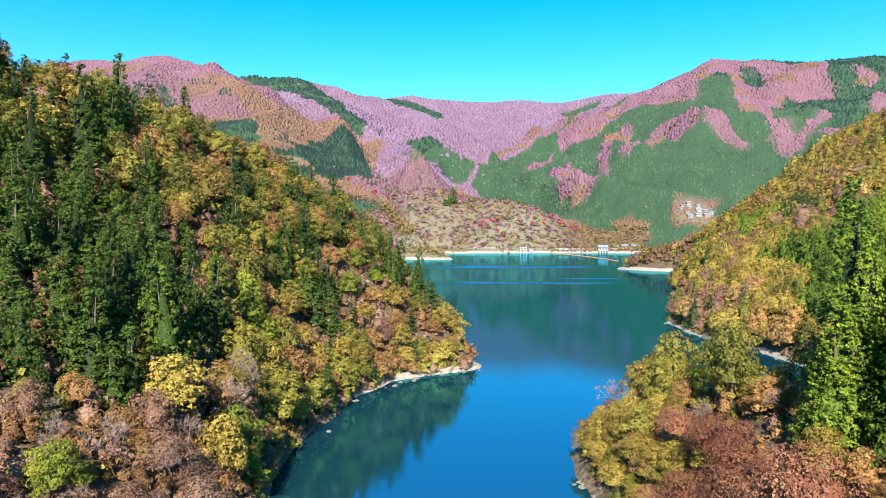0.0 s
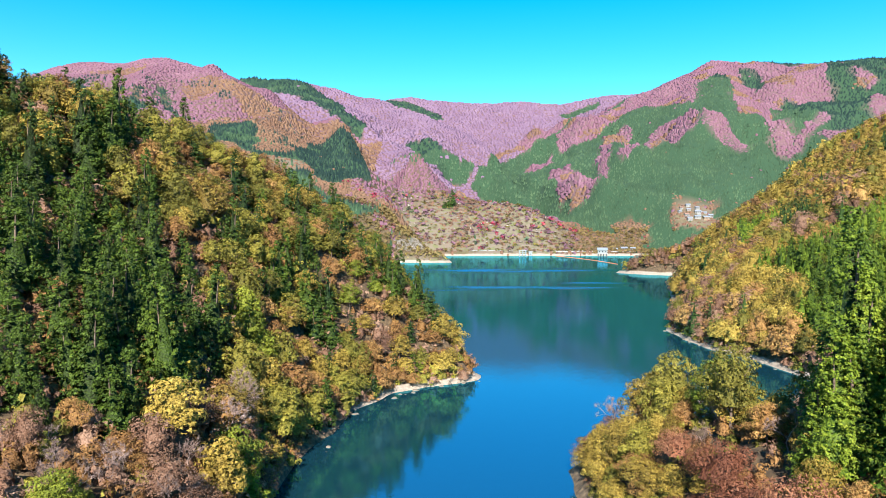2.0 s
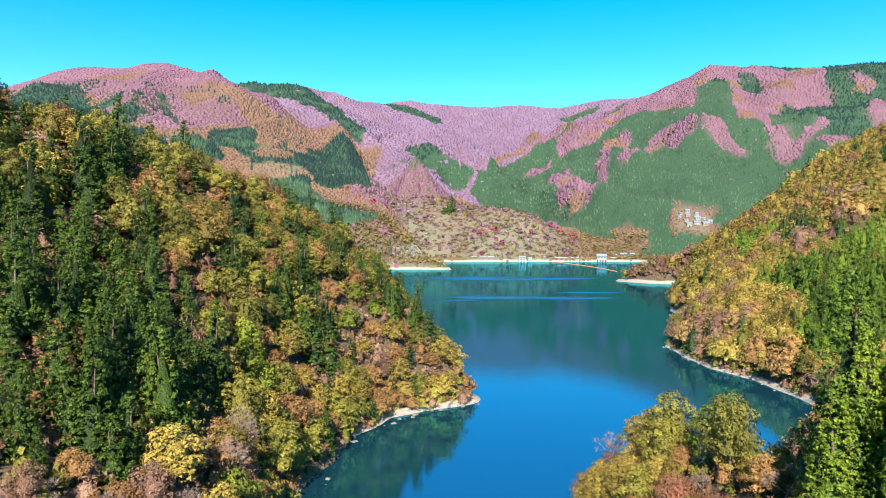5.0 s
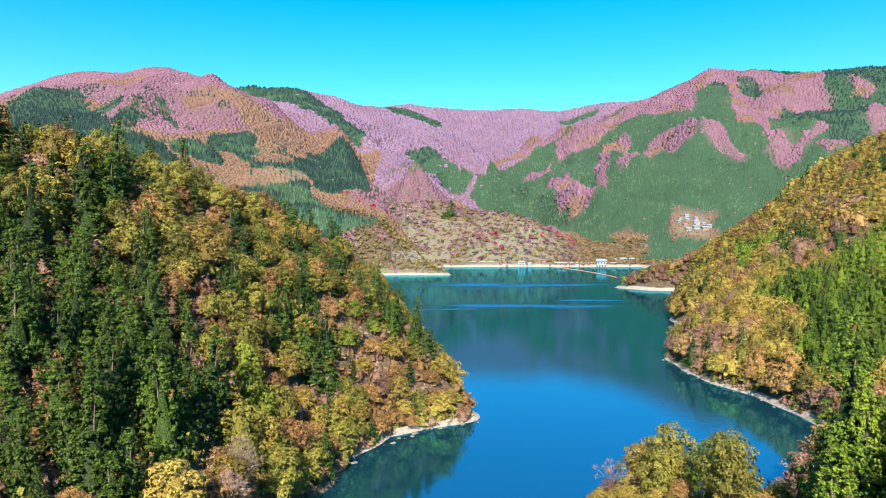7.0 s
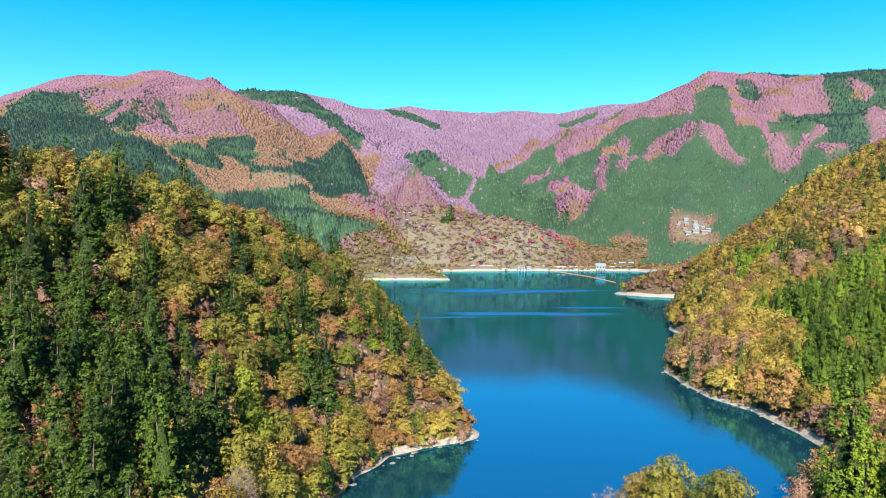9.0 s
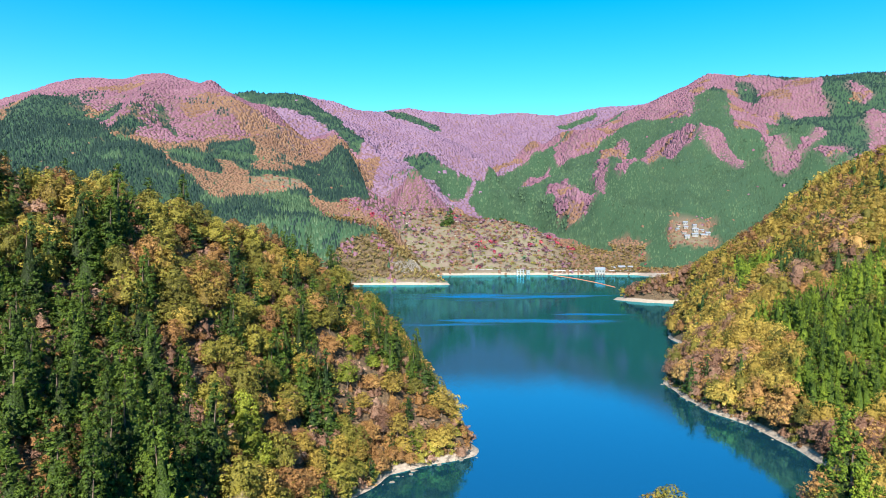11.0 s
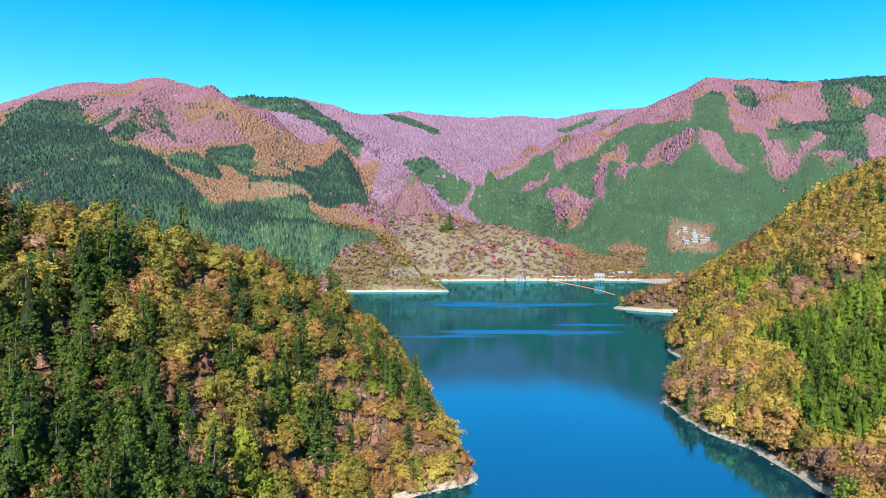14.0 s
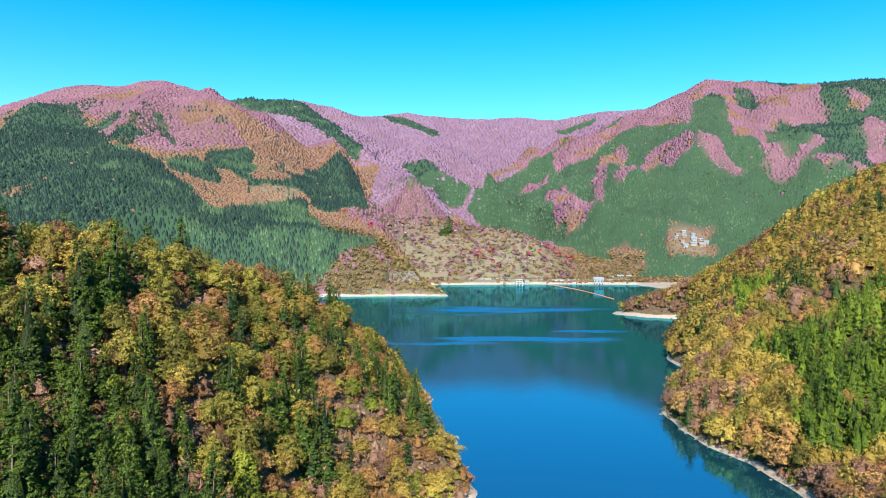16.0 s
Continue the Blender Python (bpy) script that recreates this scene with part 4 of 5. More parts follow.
# the right-hand hill
for (x0, x1, y0, y1), gap, cb, cc, size in (((85, 440, 150, 400), 6.0, 300, 400, .46), ((110, 600, 400, 900), 6.5, 115, 130, .72), ((85, 180, 150, 400), 5.2, 280, 300, .46), ((110, 330, 400, 830), 6.0, 115, 130, .7)):
    xs, ys, zs, r = scatter(x0, x1, y0, y1, gap, 5, 1.5)
    if gap < 5:      # the steep banks just over the water
        ok = from_shore(xs, ys) < 16
        xs, ys, zs = xs[ok], ys[ok], zs[ok]
    keep = faces_view(xs, ys, zs) & (xs < ys * .74 + 12) & ((xs > 112) | (ys > 152)) & ((ys < 700) | (zs > 3.6))
    xs, ys, zs = xs[keep], ys[keep], zs[keep]
    u = r.uniform(0, 1, len(xs))
    v = grain(xs, ys, 26, 33) + r.uniform(-.42, .42, len(xs)) - .3 * np.clip((16 - zs) / 10, 0, 1) - .08 * (ys > 640)
    green = in_any(xs, ys, NEAR_CONIFERS, 12) & (u < .93)
    pine = ~green & (((u < .16) & (grain(xs, ys, 60, 35) > .5)) | (in_any(xs, ys, FIRS, 8) & (u < .6)))
    leaf = ~green & ~pine
    for nm, label, sel, model, mat in (
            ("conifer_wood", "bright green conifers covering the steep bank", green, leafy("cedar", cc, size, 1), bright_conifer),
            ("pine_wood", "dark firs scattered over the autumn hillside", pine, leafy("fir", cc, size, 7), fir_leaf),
            ("yellow_wood", "golden yellow broadleaved wood on the hillside", leaf & (v > .44), leafy("b", cb, size * .68, 2), yellow_leaf),
            ("olive_wood", "olive green broadleaved wood on the hillside", leaf & (v > .26) & (v <= .44), leafy("b", cb, size * .68, 3), olive_leaf),
            ("orange_wood", "orange brown broadleaved wood on the hillside", leaf & (v > .09) & (v <= .26), leafy("b", cb, size * .68, 4), orange_leaf),
            ("russet_wood", "russet thinning wood on the lower hillside", leaf & (v <= .09), leafy("b", cb, size * .62, 6), russet_leaf)):
        wood(nm, label, xs[sel], ys[sel], zs[sel] - .5, model, mat, .6, 1.3, r)

# the far valley and the mountains
def on_ground(x, y):
    """Height of the ground's own faces, between its grid lines."""
    i = np.clip(np.searchsorted(gx, x) - 1, 0, nx - 2)
    j = np.clip(np.searchsorted(gy, y) - 1, 0, ny - 2)
    u, w = (x - gx[i]) / (gx[i + 1] - gx[i]), (y - gy[j]) / (gy[j + 1] - gy[j])
    return (GZ[j, i] * (1 - u) + GZ[j, i + 1] * u) * (1 - w) + (GZ[j + 1, i] * (1 - u) + GZ[j + 1, i + 1] * u) * w


for x0, x1, y0, y1, gap in ((-1000, -420, 850, 1030, 6.5), (-1000, -420, 1030, 1420, 5.8), (-420, 60, 1030, 1300, 4.8), (-420, 400, 1300, 1700, 6.4), (400, 900, 1300, 2050, 6.6), (-1500, -420, 1420, 2000, 7.5),
                            (-420, 400, 1700, 2050, 9), (-900, 700, 2050, 3100, 11.5), (900, 1760, 1480, 2050, 8.5), (700, 1760, 2050, 2650, 9.5), (700, 1900, 2650, 3130, 11),
                            (-500, 1100, 3100, 3900, 15), (-600, 1600, 3900, 4520, 17)):
    xs, ys, zs, r = scatter(x0, x1, y0, y1, gap, int(abs(x0) + y1), 4.2)
    keep = faces_view(xs, ys, zs, 3) & (np.abs(xs) < ys * .72)
    zs = on_ground(xs, ys)
    keep &= r.uniform(0, 1, len(xs)) > open_land(xs, ys) * .9
    xs, ys, zs = xs[keep], ys[keep], zs[keep]
    g = max(gap, 6.2) / 8.5
    con = conifer_land(xs, ys) & (r.uniform(0, 1, len(xs)) < .996)
    con |= (r.uniform(0, 1, len(xs)) < .03) & (ys < 1700)
    con |= ~con & (grain(xs, ys, 60, 45) > .8) & (ys < 1800) & (xs < 0) & (r.uniform(0, 1, len(xs)) < .6)
    v = r.uniform(0, 1, len(xs))
    red = ~con & (v < .002 + .07 * (grain(xs, ys, 45, 47) > .74)) & (ys < 1600) & (xs > -330)
    warm = (190 - zs) / 120 + (grain(xs, ys, 90, 48) - .5) * 1.6 + (v - .5) * .25
    warm = np.maximum(warm, np.where((xs < -180) & (ys < 2000), (470 - zs) / 150 + (grain(xs, ys, 120, 49) - .55) * 2.5 + (v - .5) * .3, -9))
    warm = np.maximum(warm, np.where((xs > 230) & (ys < 3000), (grain(xs, ys, 80, 50) - .6) * 4 + (v - .5) * .3, -9))
    orange = ~con & ~red & (warm > .5)
    by_shore = ~con & ~red & (ys < 1200) & (xs > -260)
    orange |= by_shore
    gold = orange & (((zs < 55) & (v < .5) & (ys < 1600)) | (by_shore & (grain(xs, ys, 26, 51) + (v - .5) * .4 > .42)))
    orange &= ~gold
    rusty = orange & by_shore
    orange &= ~rusty
    pink = ~con & ~red & ~orange & ~gold
    spires = [sized(spire(r), 4.1 * g, (12.0 if y1 < 2000 else 9.5) * g ** .3) for _ in range(3)]
    # much of the spur takes the dark copy, in place of shade on it
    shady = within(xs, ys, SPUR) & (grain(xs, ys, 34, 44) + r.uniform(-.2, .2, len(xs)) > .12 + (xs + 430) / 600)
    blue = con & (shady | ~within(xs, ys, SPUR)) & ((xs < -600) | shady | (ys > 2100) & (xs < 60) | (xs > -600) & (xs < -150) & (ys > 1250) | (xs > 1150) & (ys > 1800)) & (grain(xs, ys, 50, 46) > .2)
    wood("far_cypresses", "dark blue green conifer plantation on the mountainside, shade partly in its colour", xs[blue], ys[blue], zs[blue] - 4.5, spires, far_dark_conifer, .7, 1.25, r, .5)
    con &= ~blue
    wood("far_conifers", "green conifer plantation on the mountainside", xs[con], ys[con], zs[con] - 4.5, spires, far_conifer, .7, 1.25, r, .35)
    # the ridges furthest off take the wood colour with haze in it
    hazed = pink & (((ys > 1680) & (xs > -250) & (xs < 330)) | (ys > 2050) & (xs < 330) | (ys > 3200))
    pink &= ~hazed
    wood("lilac_woodland", "leafless woodland on the distant ridges, haze in its mauve colour", xs[hazed], ys[hazed], zs[hazed] - 1.2, far_crown(r, 7.4 * g, 3.8 * g, 0), far_hazed, .75, 1.2, r, .9)
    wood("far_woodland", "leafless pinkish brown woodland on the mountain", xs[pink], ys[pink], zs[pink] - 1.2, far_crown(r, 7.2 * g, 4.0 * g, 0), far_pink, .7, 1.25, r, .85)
    wood("orange_woodland", "rusty orange autumn woodland on the lower slopes", xs[orange], ys[orange], zs[orange] - 1.2, far_crown(r, 7.0 * g, 4.4 * g, 0), far_orange, .7, 1.25, r, .75)
    wood("golden_woodland", "golden autumn trees by the far shore", xs[gold], ys[gold], zs[gold] - .5, [fuzz(r, 24, 3.6, 6.6, 1.5) for _ in range(3)], far_gold, .65, 1.25, r, .6)
    wood("rusty_woodland", "rusty autumn trees by the far shore", xs[rusty], ys[rusty], zs[rusty] - .5, [fuzz(r, 24, 3.4, 6.0, 1.5) for _ in range(3)], far_orange, .65, 1.25, r, .5)
    wood("red_maples", "crimson maples dotted over the slope", xs[red], ys[red], zs[red] - 1, fuzz(r, 10, 3.0, 5.0, 1.7), far_red, .6, 1.1, r)


# ---- things on the far shore ----
def box_mesh(name, lo, hi, mat, bevel=0.0):
    bm = bmesh.new()
    bmesh.ops.create_cube(bm, size=1)
    for v in bm.verts:
        v.co = [lo[i] + (v.co[i] + .5) * (hi[i] - lo[i]) for i in range(3)]
    if bevel:
        bmesh.ops.bevel(bm, geom=bm.edges[:], offset=bevel, segments=1, affect="EDGES")
    me = bpy.data.meshes.new(name)
    bm.to_mesh(me)
    bm.free()
    me.materials.append(mat)
    return me


def gable_mesh(w, d, base, ridge, over, mat, thick=.35):
    """A pitched roof with eaves, its ridge along x."""
    a, b = w / 2 + over, d / 2 + over
    drop = (ridge - base) * over / (d / 2)
    prof = [(-b, base - drop), (0, ridge), (b, base - drop), (b, base - drop + thick), (0, ridge + thick), (-b, base - drop + thick)]
    v = [(s * a, y, z) for s in (-1, 1) for y, z in prof]
    bm = bmesh.new()
    vs = [bm.verts.new(c) for c in v]
    for k in range(6):
        q = (k + 1) % 6
        bm.faces.new((vs[k], vs[q], vs[6 + q], vs[6 + k]))
    for s in (0, 6):
        bm.faces.new((vs[s], vs[s + 1], vs[s + 4], vs[s + 5]))
        bm.faces.new((vs[s + 1], vs[s + 2], vs[s + 3], vs[s + 4]))
    bmesh.ops.recalc_face_normals(bm, faces=bm.faces[:])
    me = bpy.data.meshes.new("roof")
    bm.to_mesh(me)
    bm.free()
    me.materials.append(mat)
    return me


def walls_mesh(w, d, h, ridge, mat):
    """Four walls that rise into two gables."""
    x, y = w / 2, d / 2
    v = [(-x, -y, -3), (x, -y, -3), (x, y, -3), (-x, y, -3), (-x, -y, h), (x, -y, h), (x, y, h), (-x, y, h), (-x, 0, ridge), (x, 0, ridge)]
    f = [(0, 1, 5, 4), (2, 3, 7, 6), (1, 2, 6, 9, 5), (3, 0, 4, 8, 7)]
    me = bpy.data.meshes.new("wall")
    me.from_pydata(v, [], f)
    me.materials.append(mat)
    return me


def house(label, w, d, h, roof_mat, at, turn):
    root = tagged(new("house"), label, "house", group="houses of the hillside hamlet")
    ridge = h + d * .32
    w, d, h = w * .85, d * .85, h * .85
    ridge = h + d * .32
    part("wall", walls_mesh(w, d, h, ridge, old_wood if int(w * 10) % 9 == 0 else plaster), root)
    part("roof", gable_mesh(w, d, h, ridge, .8, roof_mat), root, "pitched roof of grey tiles" if roof_mat == grey_roof else "")
    n = max(2, int(w / 3.2))
    for i in range(n):
        x = -w / 2 + (i + .5) * w / n
        for z in ([.9, 3.6] if h > 5 else [.9]):
            win = part("window", box_mesh("window", (x - .8, -d / 2 - .06, z), (x + .8, -d / 2 + .1, z + 1.3), dark_glass), root)
            part("sill", box_mesh("sill", (x - .95, -d / 2 - .18, z - .14), (x + .95, -d / 2 - .02, z - .02), white_metal), win)
    root.matrix_basis = pose(at[0], at[1], float(height(np.array([at[0]]), np.array([at[1]]))[0]) + .3, 0, 0, turn)
    return root


hamlet = [("white walled farmhouse with a wide blue grey roof", 17, 9, 6, blue_roof, (585, 1458), 8), ("white walled farmhouse under a dark tiled roof", 15, 8, 6, grey_roof, (572, 1472), -6),
          ("pale farmhouse with a rust brown sheet roof", 12, 8, 5, brown_roof, (546, 1470), 12), ("small white house with a grey tiled roof", 10, 7, 5, grey_roof, (556, 1484), -14),
          ("two storey white house with a blue grey roof", 12, 8, 6.5, blue_roof, (600, 1472), 4), ("white barn with a long blue grey roof", 16, 7, 4.5, blue_roof, (566, 1458), 2),
          ("small pale house with a dark tiled roof", 9, 7, 5, grey_roof, (535, 1482), 20), ("white house at the upper edge of the hamlet", 11, 7, 5.5, blue_roof, (560, 1500), -3),
          ("pale shed with a rust brown roof", 8, 6, 4, brown_roof, (543, 1495), 9), ("white house with grey tiles above the lane", 11, 7, 5.5, grey_roof, (577, 1490), 15),
          ("long white outbuilding with a pale roof", 14, 6, 4, blue_roof, (590, 1484), -9), ("white house at the lower edge of the hamlet", 12, 8, 5.5, grey_roof, (548, 1456), -4),
          ("white lakeside building with a grey roof", 16, 8, 6, grey_roof, (372, 1346), 5), ("small white lakeside building with a blue roof", 11, 7, 5, blue_roof, (392, 1352), -8),
          ("pale lakeside store with a low roof", 13, 7, 4, blue_roof, (352, 1342), 0)]
for row in hamlet:
    house(*row)

# intake house on piers
intake = tagged(new("intake_house"), "white waterworks intake house standing on dark piers", "building")
part("wall", walls_mesh(17, 9, 14.5, 17.5, plaster), intake).location.z = 0
intake.children[0].data = intake.children[0].data.copy()
for v in intake.children[0].data.vertices:
    if v.co.z < 0:
        v.co.z = 7.4
part("roof", gable_mesh(17, 9, 14.5, 17.8, 1.2, blue_roof), intake, "pale blue grey pitched roof")
part("deck", box_mesh("deck", (-9.5, -5.5, 6.6), (9.5, 5.5, 7.4), concrete, .1), intake)
for px in (-7.5, -2.5, 2.5, 7.5):
    for py in (-4, 4):
        part("pier", box_mesh("pier", (px - .7, py - .7, -12), (px + .7, py + .7, 6.6), dark_steel, .1), intake)
for px in (-5.5, 0, 5.5):
    part("window", box_mesh("window", (px - 1, -4.58, 9.5), (px + 1, -4.4, 12), dark_glass), intake)
intake.matrix_basis = pose(303, 1244, 0, 0, 0, -8)

# open white gauge tower beside the shore
tower = tagged(new("gauge_tower"), "white steel frame gauge tower standing in the water", "tower")
for px in (-6, 0, 6):
    for py in (-3, 3):
        part("post", box_mesh("post", (px - .45, py - .45, -10), (px + .45, py + .45, 12), white_metal, .05), tower)
for z in (4, 8.5, 12):
    part("deck", box_mesh("deck", (-7, -4, z), (7, 4, z + .7), white_metal, .05), tower)
tower.matrix_basis = pose(154, 1262, 0, 0, 0, 3)
hut = tagged(new("pump_hut"), "small white pump hut on the bank", "hut")
part("wall", box_mesh("wall", (-3.5, -3, -4), (3.5, 3, 6), plaster, .08), hut)
part("roof", box_mesh("roof", (-4, -3.5, 6), (4, 3.5, 6.6), concrete, .1), hut)
part("door", box_mesh("door", (-.8, -3.08, 0), (.8, -2.9, 2.1), dark_steel, .02), hut)
hut.matrix_basis = pose(175, 1306, 2.5, 0, 0, 0)

# floating boom: a line of floats that sags across the water
boom = tagged(new("floating_boom"), "long line of orange floats across the lake", "boom")
float_me = bpy.data.meshes.new("float")
bm = bmesh.new()
bmesh.ops.create_cone(bm, cap_ends=True, segments=8, radius1=.75, radius2=.75, depth=4.6, matrix=Matrix.Rotation(math.pi / 2, 4, "X"))
bmesh.ops.bevel(bm, geom=[e for e in bm.edges if abs(e.verts[0].co.y - e.verts[1].co.y) < .01], offset=.25, segments=1, affect="EDGES")
bm.to_mesh(float_me)
bm.free()
float_me.materials.append(orange_float)
a, b = Vector((222, 1290, .15)), Vector((262, 985, .15))
count = 62
line = []
for i in range(count):
    u = i / (count - 1)
    p = a.lerp(b, u) + Vector((math.sin(u * math.pi) * 9, 0, 0))
    line.append(p)
for i in range(count):
    d = (line[min(i + 1, count - 1)] - line[max(i - 1, 0)])
    ob = part("float", float_me, boom)
    ob.matrix_basis = Matrix.Translation(line[i]) @ Matrix.Rotation(math.atan2(-d.x, d.y), 4, "Z")


# ---- lake road: retaining wall, rail, parked cars ----
def strip(name, path, thick, low, high, mat):
    """A wall along a path, from low to high, with thickness towards the hill."""
    v, f = [], []
    for x, y, z in path:
        v += [(x, y, z + low), (x, y, z + high), (x, y + thick, z + high), (x, y + thick, z + low)]
    for i in range(len(path) - 1):
        for k in range(4):
            q = (k + 1) % 4
            f.append((4 * i + k, 4 * i + q, 4 * i + 4 + q, 4 * i + 4 + k))
    me = bpy.data.meshes.new(name)
    me.from_pydata(v, [], f)
    me.materials.append(mat)
    return me


road_line = [(x, 1319 + 2 * math.sin(x / 60), 8.6) for x in range(-24, 392, 8)]
tagged(new("retaining_wall", strip("retaining_wall", road_line, 1.2, -8, .5, concrete)), "long grey concrete retaining wall under the lake road", "wall", kind="structure")
tagged(new("road", strip("road", [(x, y + 1.3, z) for x, y, z in road_line], 9, -.5, .1, concrete)), "pale lake road along the far shore", "road", kind="structure")
rail = tagged(new("guard_rail"), "white guard rail along the lake road", "railing")
part("beam", strip("beam", [(x, y + .4, z) for x, y, z in road_line[10:19]], .3, 1.6, 2.3, white_metal), rail)
part("beam", strip("beam", [(x, y + .4, z) for x, y, z in road_line[10:19]], .3, .9, 1.3, white_metal), rail)
post_me = box_mesh("post", (-.2, -.2, 0), (.2, .2, 2.4), white_metal)
for x, y, z in road_line[10:19]:
    part("post", post_me, rail).location = (x, y + .7, z + .4)


def car(at, turn, paint, label):
    root = tagged(new("car"), label, "car", group="cars parked by the lake")
    bm = bmesh.new()
    prof = [(-2.1, .35), (2.1, .35), (2.1, .95), (1.2, 1.05), (.7, 1.55), (-1.3, 1.55), (-2.0, 1.0)]
    rows = [[bm.verts.new((x, s, z)) for x, z in prof] for s in (-.85, .85)]
    for k in range(7):
        q = (k + 1) % 7
        bm.faces.new((rows[0][k], rows[0][q], rows[1][q], rows[1][k]))
    bm.faces.new(rows[0])
    bm.faces.new(rows[1][::-1])
    bmesh.ops.recalc_face_normals(bm, faces=bm.faces[:])
    me = bpy.data.meshes.new("body")
    bm.to_mesh(me)
    bm.free()
    me.materials.append(paint)
    part("body", me, root)
    part("window", box_mesh("window", (-1.2, -.87, 1.05), (.7, .87, 1.4), dark_glass), root)
    for x in (-1.3, 1.3):
        for y in (-.75, .75):
            bm = bmesh.new()
            bmesh.ops.create_cone(bm, cap_ends=True, segments=10, radius1=.33, radius2=.33, depth=.22, matrix=Matrix.Translation((x, y, .33)) @ Matrix.Rotation(math.pi / 2, 4, "X"))
            me = bpy.data.meshes.new("wheel")
            bm.to_mesh(me)
            bm.free()
            me.materials.append(rubber)
            part("wheel", me, root)
    root.matrix_basis = pose(*at, 0, 0, turn)
    return root


white_car = car((208, 1326, 8.75), 4, white_metal, "white hatchback parked along the lake road")
dark_car = car((214, 1326, 8.75), 2, dark_steel, "dark hatchback parked along the lake road")
for i, x in enumerate((221, 229, 236, 244, 252, 259, 266, 275, 284)):
    copy_thing(white_car if i % 3 else dark_car, pose(x, 1326, 8.75, 0, 0, 3 - i % 4 * 2))

# ---- stone terraces on the open slope ----
for k in range(15):
    r = np.random.default_rng(200 + k)
    z = 14 + k * 7.5
    x0 = -70 + r.uniform(-40, 150)
    path = []
    for x in np.arange(x0, x0 + r.uniform(60, 140), 6.0):
        ys = np.arange(1330, 1560, 1.5)
        hs = height(np.full(len(ys), x), ys)
        i = int(np.argmax(hs > z))
        if hs[i] > z:
            path.append((x, ys[i] - .5, hs[i]))
    if len(path) > 5:
        tagged(new("terrace_wall", strip("terrace_wall", path, 1.0, -1.5, .5, dry_stone)), "low dry stone wall along an old field terrace", "wall", group="terrace walls on the slope")

# bushes and young trees dotted over the open slope
xs, ys, zs, r = scatter(-190, 400, 1309, 1600, 4.2, 301, 2.2)
keep = (open_land(xs, ys) > .15) & (r.uniform(0, 1, len(xs)) < .30) & ~((ys > 1314) & (ys < 1332))
xs, ys, zs = xs[keep], ys[keep], zs[keep]
pick = r.uniform(0, 1, len(xs)) + (grain(xs, ys, 40, 71) - .5) * .5
for nm, label, sel, mat, wide, tall in (
        ("brown_scrub", "brown leafless scrub dotted over the open slope", pick < .30, far_orange, 2.6, 3.0), ("pink_scrub", "reddish scrub dotted over the open slope", (pick >= .30) & (pick < .58), far_pink, 2.9, 3.6),
        ("green_scrub", "grey green bushes on the open slope", (pick >= .58) & (pick < .80), olive_leaf, 2.6, 2.8), ("pale_scrub", "pale dry grass tufts on the open slope", (pick >= .80) & (pick < .93), pale_grass, 2.6, 1.8),
        ("dark_shrubs", "dark evergreen shrubs on the open slope", (pick >= .93) & (pick < .97), far_conifer, 2.6, 4.6), ("maples", "crimson maples dotted over the open slope", pick >= 1.02, far_red, 3.2, 5.0)):
    wood(nm, label, xs[sel], ys[sel], zs[sel] - .4, [fuzz(r, 16, wide * 1.15, tall * 1.1, wide * .45) for _ in range(3)], mat, .6, 2.0, r)

# a pair of dark conifers that stand alone on the slope
r = np.random.default_rng(5)
lone = tree("lone_conifer", "dark conifer standing alone on the open slope", "cedar", fir_leaf, r, 17, 4.2, 260, 1.2)
lone_z = lambda x, y: float(height(np.array([x]), np.array([y]))[0]) - .5
lone.matrix_basis = pose(12, 1440, lone_z(12, 1440)) @ Matrix.Diagonal((1.3, 1.3, 1.35, 1))
copy_thing(lone, pose(23, 1443, lone_z(23, 1443), 0, 0, 120) @ Matrix.Diagonal((1.5, 1.5, 1.6, 1)))
copy_thing(lone, pose(4, 1437, lone_z(4, 1437), 0, 0, 200) @ Matrix.Diagonal((.8, .8, .7, 1)))

# pale pampas on the low shore
r = np.random.default_rng(6)
n = 2600
x, y = r.uniform(-80, -26, n), r.uniform(1049, 1060, n)
dome = np.clip(1 - np.hypot((x + 42) / 16, (y - 1058) / 8), 0, 1) * 9
z = height(x, y)
c = np.stack([x, y, z + 1.4 + dome * r.uniform(.2, 1, n)], -1)
v, f = leaf_tips(c, unit(r.normal(size=(n, 3)) * (1, 1, .25)), .8, r)
tagged(new("pampas_grass", mesh_from("pampas_grass", v, f, pale_grass, np.repeat(r.uniform(0, 1, n), 3))), "pale silvery pampas grass on the low shore", "grass", kind="stuff")


# ---- rocks along the waterline ----
def boulder(seed):
    r = np.random.default_rng(seed)
    bm = bmesh.new()
    bmesh.ops.create_icosphere(bm, subdivisions=2, radius=1)
    for v in bm.verts:
        v.co *= .75 + .5 * noise.noise(v.co * 1.3 + Vector((seed * 3.1, 0, 0)))
        v.co.z *= .6
    me = bpy.data.meshes.new("boulder")
    bm.to_mesh(me)
    bm.free()
    me.materials.append(stone)
    return me


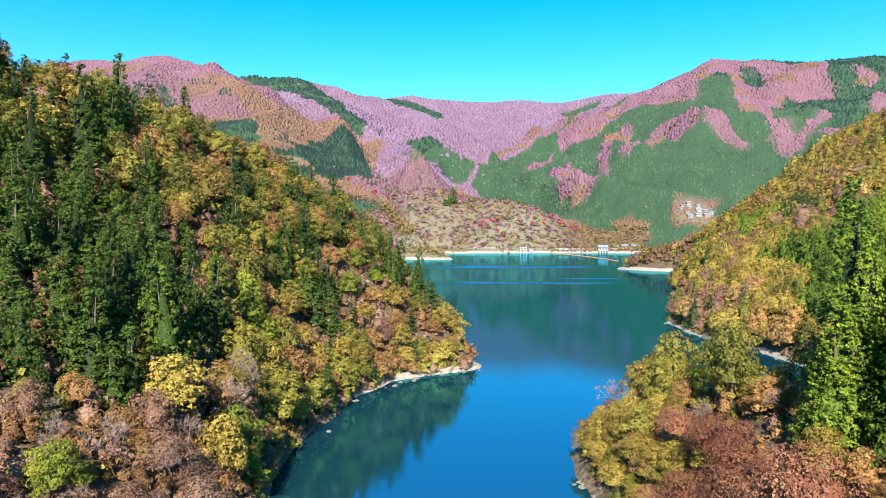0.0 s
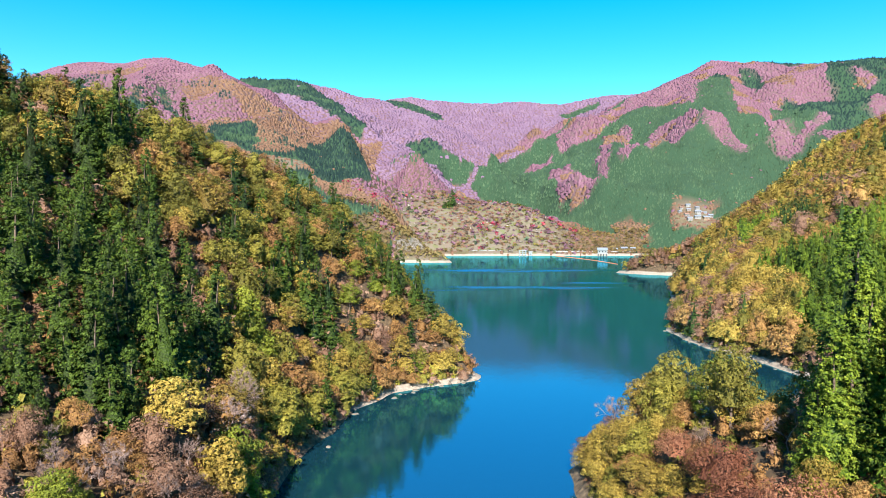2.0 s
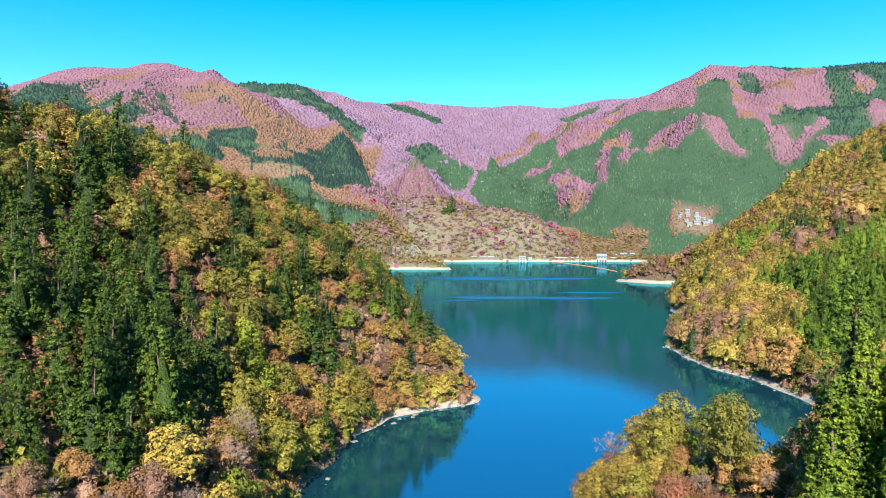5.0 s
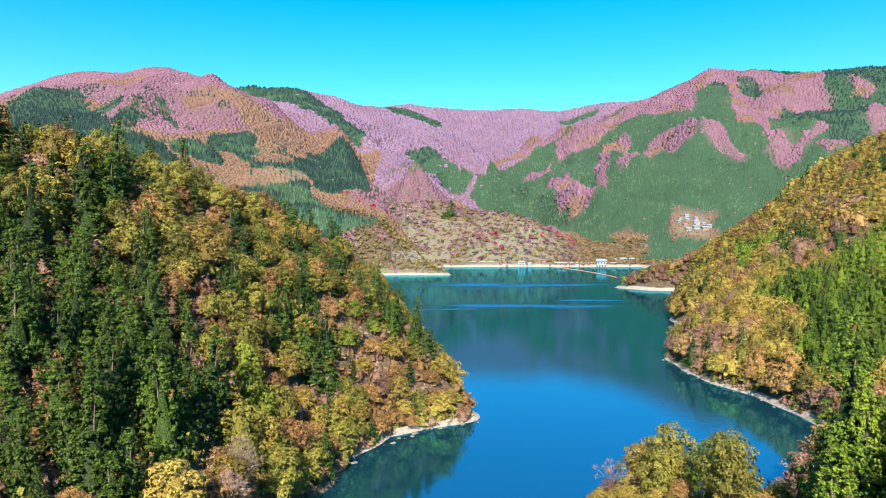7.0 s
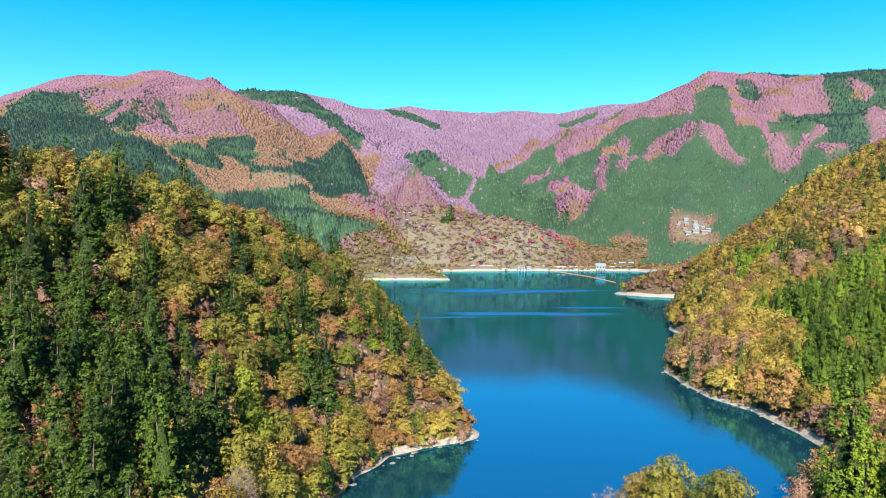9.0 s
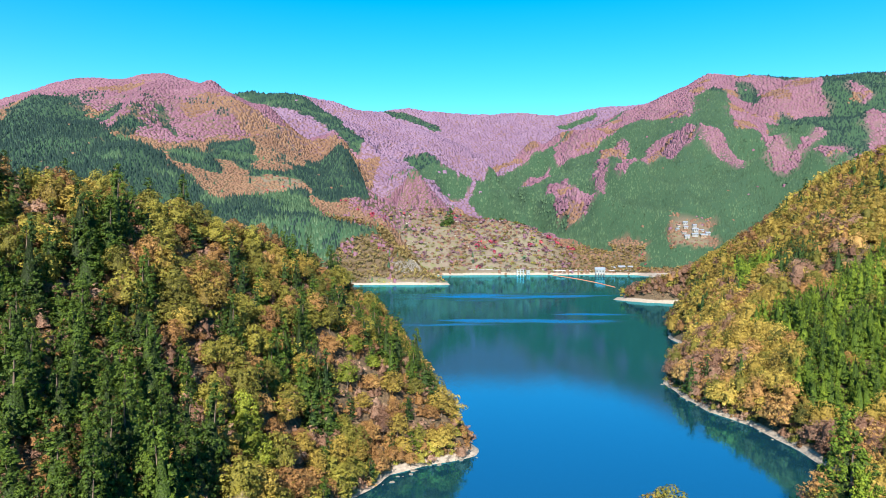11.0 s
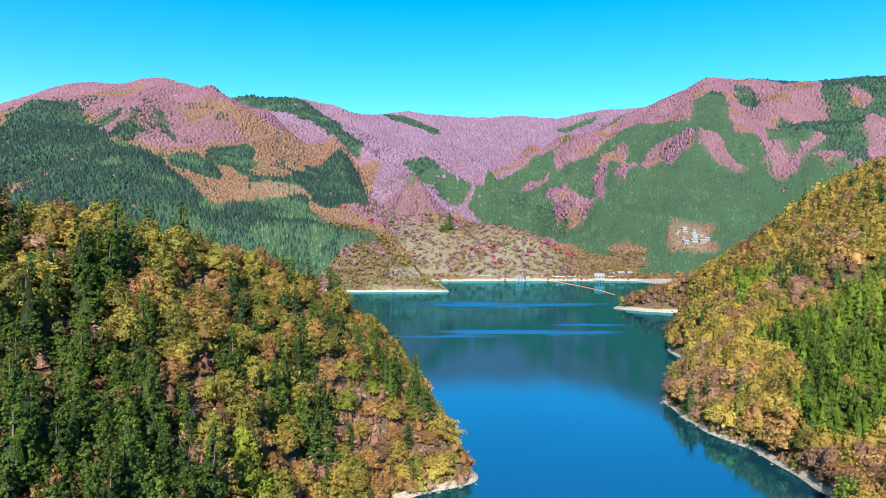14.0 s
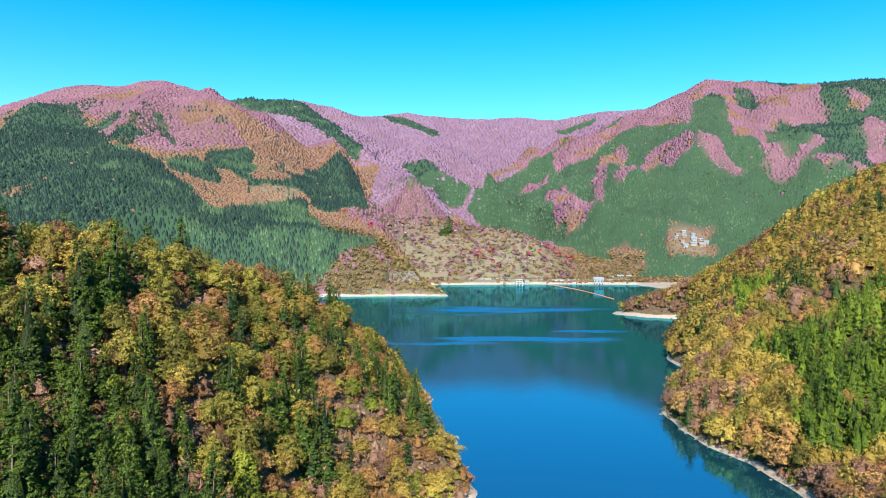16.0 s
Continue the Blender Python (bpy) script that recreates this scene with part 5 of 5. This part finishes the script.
rock_meshes = [boulder(i) for i in range(5)]
r = np.random.default_rng(9)
for (ax, ay), (bx, by), n in (((-31, 140), (-24, 192), 16), ((-24, 192), (-4, 216), 18), ((-4, 216), (13, 225), 16), ((116, 337), (115, 297), 26), ((115, 297), (127, 229), 26), ((168, 440), (140, 385), 14),
                              ((26, 128), (28, 112), 14)):
    for i in range(n):
        u = r.uniform()
        x, y = ax + (bx - ax) * u + r.normal(0, 1.2), ay + (by - ay) * u + r.normal(0, 1.2)
        z = float(height(np.array([x]), np.array([y]))[0])
        s = r.uniform(.3, 1.0) ** 1.5 * 1.5
        ob = new("boulder", rock_meshes[i % 5])
        tagged(ob, "pale angular boulder on the lake shore", "rock", group="boulders along the shore")
        ob.matrix_basis = pose(x, y, max(z, -.4) + .1 * s, r.uniform(-20, 20), r.uniform(-20, 20), r.uniform(0, 360)) @ Matrix.Diagonal((s, s * r.uniform(.7, 1.2), s, 1))

# a timber bench in the clearing of the near bank
bench = tagged(new("bench"), "weathered timber bench among the autumn trees", "bench")
part("seat", box_mesh("seat", (-.9, -.22, .42), (.9, .22, .48), old_wood, .01), bench)
part("backrest", box_mesh("backrest", (-.9, .2, .62), (.9, .25, .95), old_wood, .01), bench)
for x in (-.75, .75):
    part("leg", box_mesh("leg", (x - .05, -.2, -.4), (x + .05, .24, .42), old_wood, .01), bench)
bench.matrix_basis = pose(46.5, 119, lone_z(46.5, 119) + .6, 0, 0, 20)

# bushes along the low shore and the right-hand cape
for box, seed in (((-230, 14, 1034, 1052), 401), ((200, 300, 735, 800), 402)):
    xs, ys, zs, r = scatter(*box, 4.0, seed, 3.0)
    pick = r.uniform(0, 1, len(xs))
    for nm, label, sel, mat in (("orange_scrub", "orange scrub along the low shore", pick < .5, far_orange), ("golden_scrub", "golden scrub along the low shore", (pick >= .5) & (pick < .85), yellow_leaf)):
        wood(nm, label, xs[sel], ys[sel], zs[sel] - .5, fuzz(r, 12, 2.4, 4.2, 1.2), mat, .5, 1.2, r)
